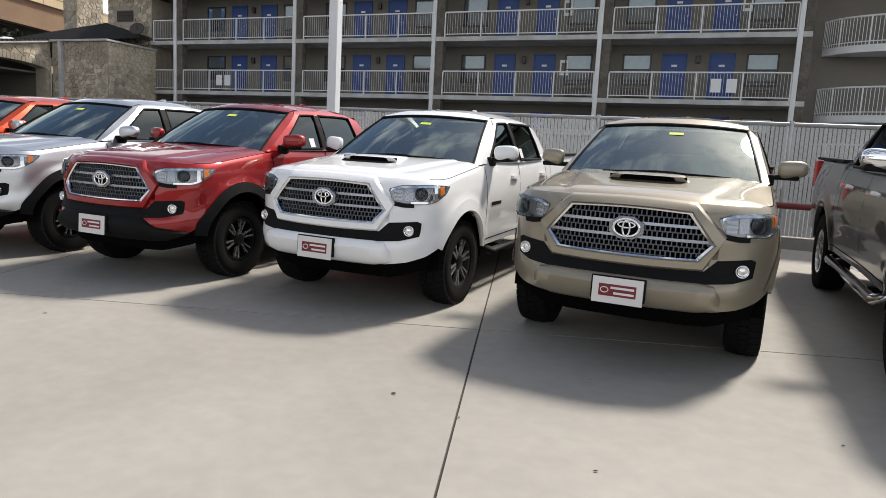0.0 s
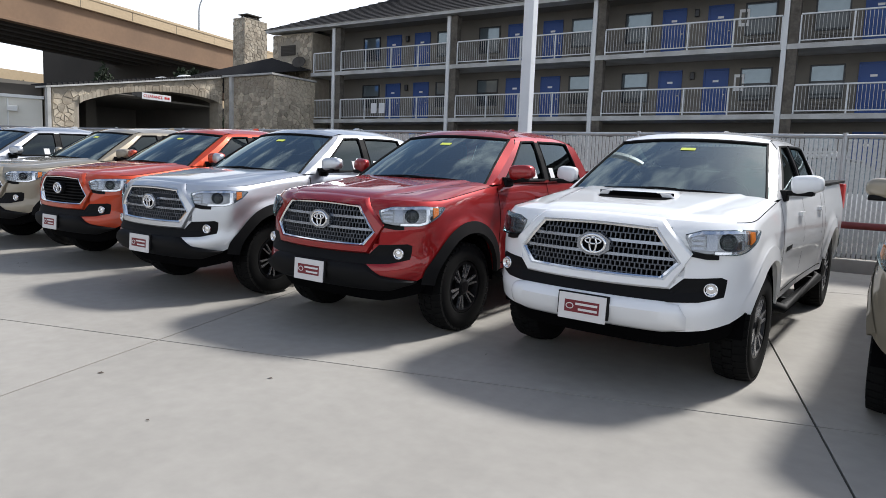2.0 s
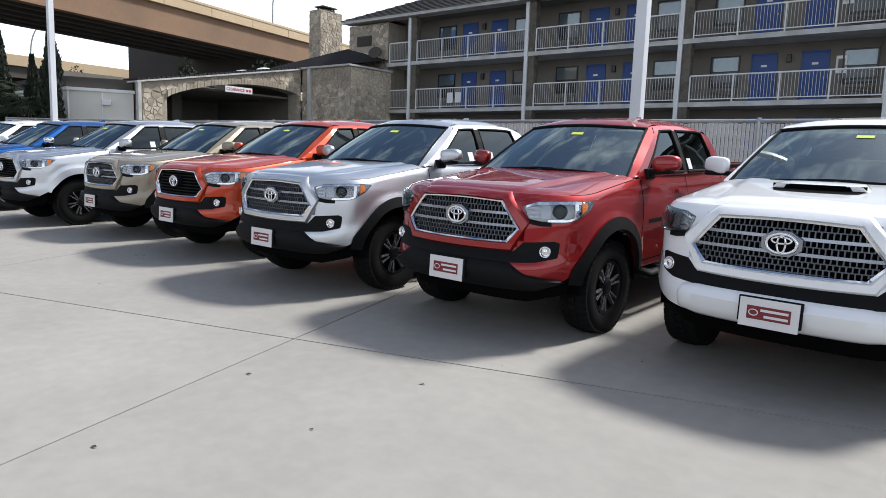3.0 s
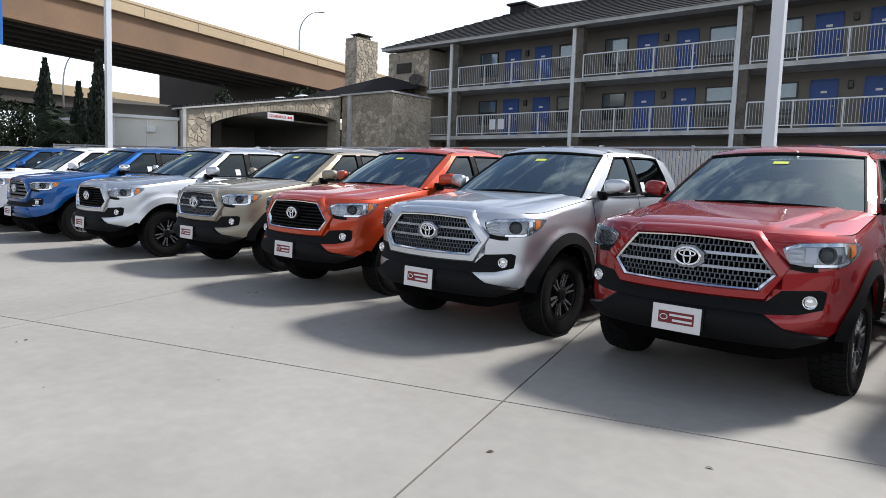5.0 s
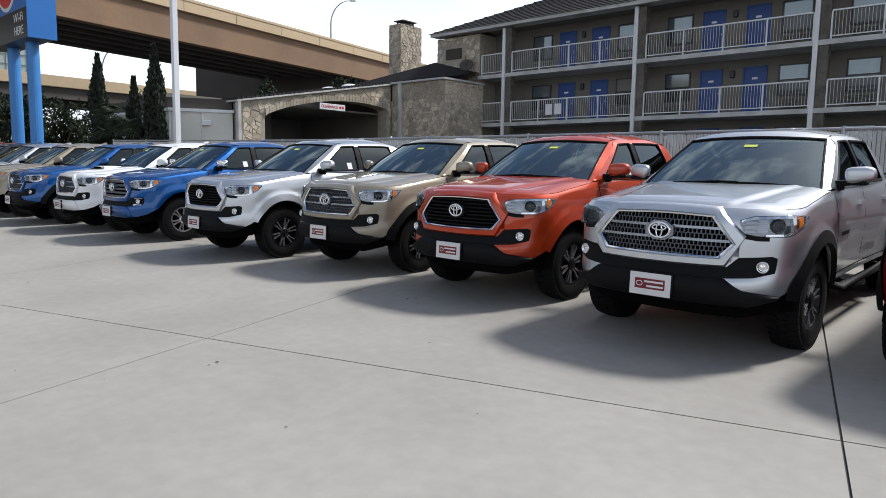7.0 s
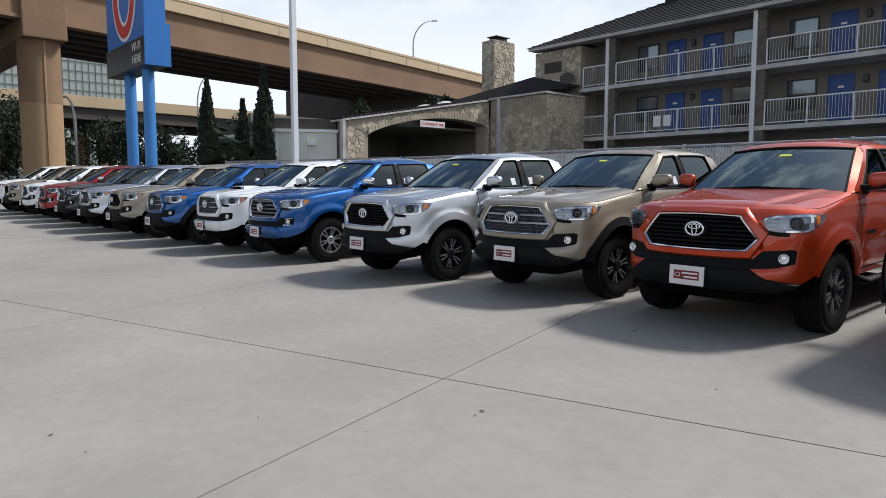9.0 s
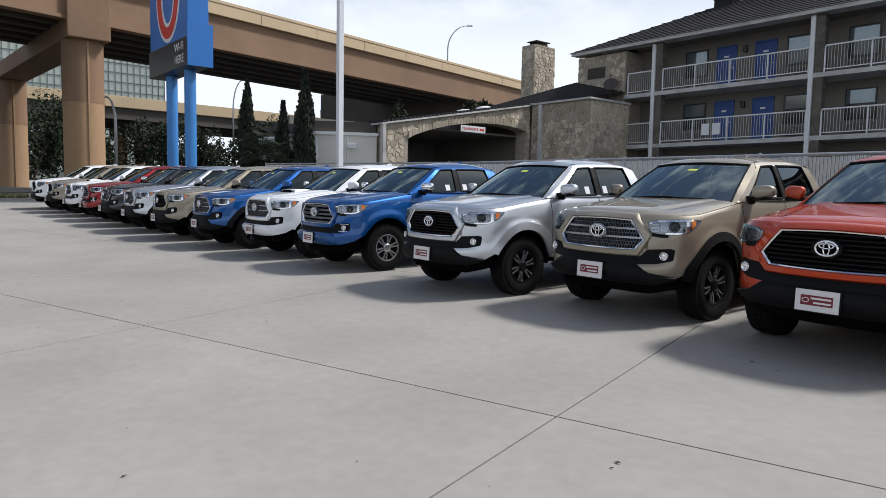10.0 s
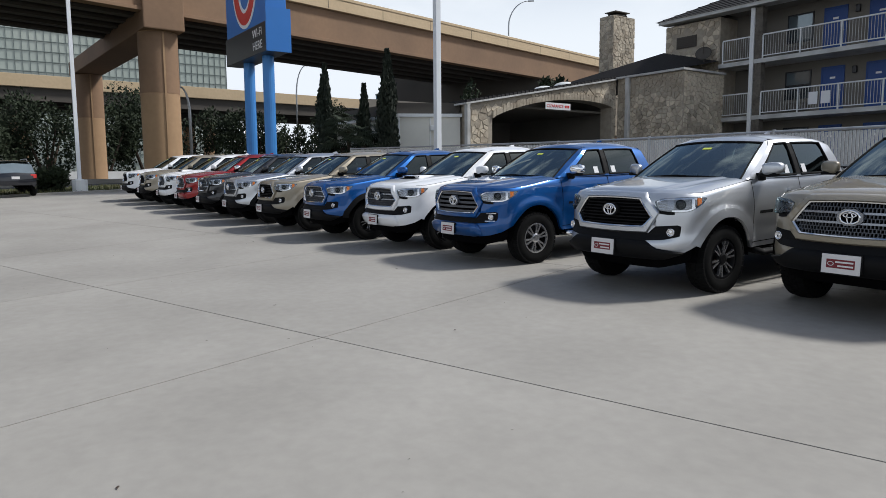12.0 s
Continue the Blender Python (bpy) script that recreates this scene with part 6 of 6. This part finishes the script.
# ---- trees and shrubs ----
def leaf_cloud(name, sample, count, size, material, parent, seed, label=""):
    """Many small bent leaf clumps at sampled places, joined as one crown."""
    rnd = random.Random(seed)
    verts, faces = [], []
    for _ in range(count):
        p, up = sample(rnd)
        d = Vector((rnd.uniform(-1, 1), rnd.uniform(-1, 1), rnd.uniform(-0.5, 1) + up)).normalized()
        n = d.orthogonal().normalized()
        n.rotate(Matrix.Rotation(rnd.uniform(0, 6.28), 3, d))
        ln, w = size * rnd.uniform(0.6, 1.5), size * rnd.uniform(0.2, 0.45)
        i = len(verts)
        p = Vector(p)
        verts += [tuple(p), tuple(p + d * ln * 0.5 + n * w), tuple(p + d * ln), tuple(p + d * ln * 0.45 - n * w)]
        faces.append((i, i + 1, i + 2, i + 3))
    me = bpy.data.meshes.new(name)
    me.from_pydata(verts, [], faces)
    me.materials.append(material)
    ob = new(name, me)
    ob.parent = parent
    if label:
        ob["label"] = label
    return ob


def cypress(x, y, z, h, r, seed):
    t = empty("cypress_tree", pose(x, y, z), "tall narrow dark green cypress tree", "tree", "cypress trees by the annex")
    bm = bmesh.new()
    tube(bm, [(0, 0, 0), (0.03, 0, h * 0.4), (0, 0.02, h * 0.9)], [0.12, 0.08, 0.02], 8)
    part("trunk", bm, M_BARK, t)

    def sample(rnd):
        f = rnd.random() ** 0.85
        a = rnd.uniform(0, 6.28)
        rad = r * min(1.0, (1 - f) * 2.6 + 0.08) * min(1, 0.55 + f * 2) * (0.8 + 0.25 * math.sin(a * 3 + seed + f * 9))
        q = rad * rnd.uniform(0.55, 1.05)
        return (q * math.cos(a), q * math.sin(a), 0.25 + f * (h - 0.45)), 2.2

    leaf_cloud("crown", sample, 6500, 0.17, M_LEAF_CY, t, seed)


cypress(-40.3, 9.4, 0.5, 6.75, 0.5, 1)
cypress(-40.9, 9.7, 0.5, 6.3, 0.38, 6)
cypress(-35.6, 9.1, 0.5, 5.2, 0.33, 2)
cypress(-33.4, 9.05, 0.5, 6.4, 0.46, 3)


def palm(x, y, z, h, n, seed):
    rnd = random.Random(seed)
    t = empty("palm", pose(x, y, z), "bushy fan palm with drooping green fronds", "palm")
    bm = bmesh.new()
    tube(bm, [(0, 0, 0), (0.05, 0, h * 0.5), (0, 0, h)], [0.16, 0.12, 0.1], 8)
    part("trunk", bm, M_BARK, t)
    for k in range(n):
        a, up = rnd.uniform(0, 6.28), rnd.uniform(-0.2, 1.2)
        c, s = math.cos(a), math.sin(a)
        verts, faces = [], []
        ln = rnd.uniform(0.8, 1.2)
        sx, sz = c * 0.4, 0.35 * up
        for j in range(14):
            f = (j / 13 - 0.5) * 2.2
            d = Vector((c * math.cos(f) - s * math.sin(f), s * math.cos(f) + c * math.sin(f), 0.5 * up - 0.25 * abs(f)))
            e = Vector((c * 0.5, s * 0.5, h + sz + 0.2))
            tip = e + d * ln * 0.8 - Vector((0, 0, 0.2))
            sd = Vector((-d.y, d.x, 0)).normalized() * 0.03
            i = len(verts)
            verts += [tuple(e + sd), tuple(e + d * ln * 0.45 + sd + Vector((0, 0, 0.05))), tuple(tip), tuple(e + d * ln * 0.45 - sd + Vector((0, 0, 0.05)))]
            faces.append((i, i + 1, i + 2, i + 3))
        me = bpy.data.meshes.new("frond")
        me.from_pydata(verts, [], faces)
        me.materials.append(M_LEAF)
        ob = new("frond", me)
        ob.parent = t


for i, (x, y, h) in enumerate(((-37.6, 9.0, 2.3), (-36.6, 8.8, 3.0), (-35.0, 8.7, 2.5), (-38.6, 9.2, 1.7), (-34.3, 8.8, 1.8), (-36.0, 9.3, 2.0))):
    palm(x, y, 0.5, h, 26, 40 + i)


def shrub(name, x, y, z, r, h, count, seed, label, size=0.22, category="bush"):
    t = empty(name, pose(x, y, z), label, category)
    bm = bmesh.new()
    rnd = random.Random(seed)
    for k in range(5):
        a = rnd.uniform(0, 6.28)
        tube(bm, [(0, 0, 0), (r * 0.3 * math.cos(a), r * 0.3 * math.sin(a), h * 0.4), (r * 0.6 * math.cos(a), r * 0.6 * math.sin(a), h * 0.75)], [0.05 * r, 0.035 * r, 0.012 * r], 6)
    part("limb", bm, M_BARK, t)
    blobs = [(rnd.uniform(-0.7, 0.7) * r, rnd.uniform(-0.7, 0.7) * r, rnd.uniform(0.3, 0.85) * h, rnd.uniform(0.25, 0.5)) for _ in range(11)]

    def sample(q):
        bx, by, bz, br = q.choice(blobs)
        d = Vector((q.gauss(0, 1), q.gauss(0, 1), q.gauss(0, 1))).normalized() * q.uniform(0.6, 1.0)
        return (bx + d.x * br * r, by + d.y * br * r, max(0.05, bz + d.z * br * h * 0.7)), 0.4

    leaf_cloud("crown", sample, count, size, M_LEAF, t, seed)


shrub("bush", -49.0, -2.9, 0.4, 1.4, 1.6, 2200, 11, "loose green shrub on the grass verge", 0.28)
for i in range(26):
    rr = random.Random(70 + i)
    shrub("tree", -92 - rr.uniform(0, 10), -34 + 4.6 * i + rr.uniform(-1, 1), 0.2, rr.uniform(3.6, 4.8), rr.uniform(8.0, 10.8), 4200, 90 + i, "dark leafy tree beyond the road, below the bridges", 0.38, "tree")
shrub("roof_side_tree", -41.5, 27.0, 4.2, 1.6, 4.0, 1400, 55, "yellow-green tree top behind the low roof", 0.3, "tree")
shrub("roof_side_tree", -46.5, 24.0, 2.0, 1.8, 5.6, 1400, 56, "dark green tree top behind the low roof", 0.32, "tree")
for x, y, z in ((-37.3, 22.1, 6.25), (-37.0, 23.5, 6.55)):
    bm = bmesh.new()
    lathe(bm, [(0.0, 0.7), (0.12, 0.66), (0.26, 0.5), (0.33, 0.25), (0.35, 0.0)], 20, "z")
    tagged(part("skylight", bm, M_WHITE, smooth=True, m=pose(x, y, z)), "white domed skylight on the low roof", "skylight")


# ---- other vehicles ----
def suv(x, y, turn, color, label, z=None):
    """A plain estate car: lofted body, glass house, wheels, rails."""
    t = empty("suv", pose(x, y, lot_z(x, y) if z is None else z, 0, 0, turn), label, "car")
    P = PAINTS[color]
    bm = bmesh.new()
    st = ((0.0, 0.62, 0.45, 0.75), (0.08, 0.78, 0.32, 0.90), (0.5, 0.9, 0.3, 1.0), (1.2, 0.92, 0.3, 1.05), (3.4, 0.92, 0.3, 1.08), (4.3, 0.9, 0.32, 1.1), (4.55, 0.82, 0.4, 1.02), (4.62, 0.7, 0.5, 0.9))
    rows = []
    for yy, w, z0, z1 in st:
        rows.append([(-w * 0.9, yy, z0), (-w, yy, z0 + 0.15), (-w, yy, z1 - 0.2), (-w * 0.95, yy, z1), (0, yy, z1 + 0.03), (w * 0.95, yy, z1), (w, yy, z1 - 0.2), (w, yy, z0 + 0.15), (w * 0.9, yy, z0)])
    sheet(bm, rows)
    bm.faces.new([v for v in bm.verts[:9]])
    bm.faces.new([v for v in bm.verts[-9:]])
    bmesh.ops.recalc_face_normals(bm, faces=bm.faces[:])
    smooth_by_angle(part("body", bm, P, t), 40)
    bm = bmesh.new()
    gl = ((1.25, 0.84, 1.05, 1.08), (1.95, 0.72, 1.05, 1.58), (2.4, 0.68, 1.05, 1.64), (3.8, 0.68, 1.05, 1.62), (4.2, 0.72, 1.05, 1.5), (4.5, 0.8, 1.05, 1.08))
    sheet(bm, [[(-w - 0.12 * (z1 - 1.05), yy, z0), (-w, yy, z1 - 0.05), (0, yy, z1), (w, yy, z1 - 0.05), (w + 0.12 * (z1 - 1.05), yy, z0)] for yy, w, z0, z1 in gl])
    bmesh.ops.recalc_face_normals(bm, faces=bm.faces[:])
    smooth_by_angle(part("glass_house", bm, M_PANE, t), 30)
    bm = bmesh.new()
    sheet(bm, [[(x_ * 0.7, yy, 1.60 + (0.05 if 2.3 < yy < 3.9 else 0.0) - 0.03 * abs(x_) ** 3) for x_ in span(-1, 1, 8)] for yy in (1.95, 2.4, 3.0, 3.8, 4.2)])
    part("roof", bm, P, t, smooth=True)
    for sg in (-1, 1):
        bm = bmesh.new()
        tube(bm, [(sg * 0.62, 2.2, 1.64), (sg * 0.62, 2.35, 1.71), (sg * 0.62, 3.7, 1.71), (sg * 0.62, 3.9, 1.63)], 0.022, 6)
        part("roof_rail", bm, M_GALV, t)
        part("tail_lamp", boxes((min(sg * 0.6, sg * 0.84), max(sg * 0.6, sg * 0.84), 4.5, 4.6, 0.82, 1.0), bevel=0.02), M_SIGNRED, t)
        for yy in (0.85, 3.7):
            bm = bmesh.new()
            lathe(bm, [(-0.1, 0.2), (-0.11, 0.3), (-0.07, 0.35), (0.07, 0.35), (0.11, 0.3), (0.1, 0.2), (0.08, 0.0)], 24)
            w = part("wheel", bm, M_TYRE, t, smooth=True)
            w.matrix_basis = pose(sg * 0.82, yy, 0.35, 0, 0, 0 if sg > 0 else 180)
            bm = bmesh.new()
            lathe(bm, [(0.1, 0.2), (0.105, 0.1), (0.1, 0.0)], 18)
            part("rim", bm, M_RIM, w)
    part("plate", boxes((-0.16, 0.16, 4.62, 4.64, 0.78, 0.9)), M_PLATEW, t, "plain white plate")
    return t


suv(-48.6, -4.75, -84, "black", "dark grey estate car seen from behind on the lot")
suv(-14.6, 8.6, 80, "silver", "silver estate car with roof rails behind the fence")
suv(-21.5, 10.6, 95, "grey", "dark estate car with roof rails behind the fence")
suv(2.2, 8.8, 90, "white", "white estate car parked behind the slatted fence")


def parking_sign(x, y, z):
    t = empty("parking_sign", pose(x, y, z), "small blue and white disabled parking sign", "sign", "disabled parking signs")
    bm = bmesh.new()
    tube(bm, [(0, 0.03, -2.2), (0, 0.03, 0.3)], 0.03, 6)
    part("sign_post", bm, M_GALV, t)
    part("sign_board", boxes((-0.17, 0.17, -0.01, 0.0, -0.3, 0.3)), M_SIGNB, t, "blue sign board")
    bm = bmesh.new()
    ring_shape(bm, 0.0, -0.1, 0.1, 0.1, 0.03, -0.018, -0.011, 2.6, 6.0, 16)
    box(bm, -0.03, 0.0, -0.018, -0.011, -0.05, 0.17)
    part("sign_symbol", bm, M_SIGNWH, t)


for x in (COLS[1] + 0.2, COLS[1] + 6.2, COLS[2] + 6.2, COLS[3] + 5.0, COLS[0] + 0.6):
    parking_sign(x - 0.4, FY - 3.0, 2.95)

# leaves and crumbs blown over the slabs
rnd = random.Random(9)
verts, faces = [], []
for _ in range(90):
    x, y = rnd.uniform(-22, 3), rnd.uniform(-7.5, 0.3)
    a, r = rnd.uniform(0, 6.28), rnd.choice((0.008, 0.012, 0.016, 0.024))
    z = lot_z(x, y) + 0.004
    i = len(verts)
    c, s = math.cos(a), math.sin(a)
    verts += [(x - c * r, y - s * r, z), (x - s * r * 0.45, y + c * r * 0.45, z + r * 0.3), (x + c * r, y + s * r, z + r * 0.15), (x + s * r * 0.45, y - c * r * 0.45, z + 0.002)]
    faces.append((i, i + 1, i + 2, i + 3))
me = bpy.data.meshes.new("leaf_litter")
me.from_pydata(verts, [], faces)
me.materials.append(M_BARK)
tagged(new("leaf_litter", me), "scattered dry brown leaves on the concrete", "leaves", kind="stuff")
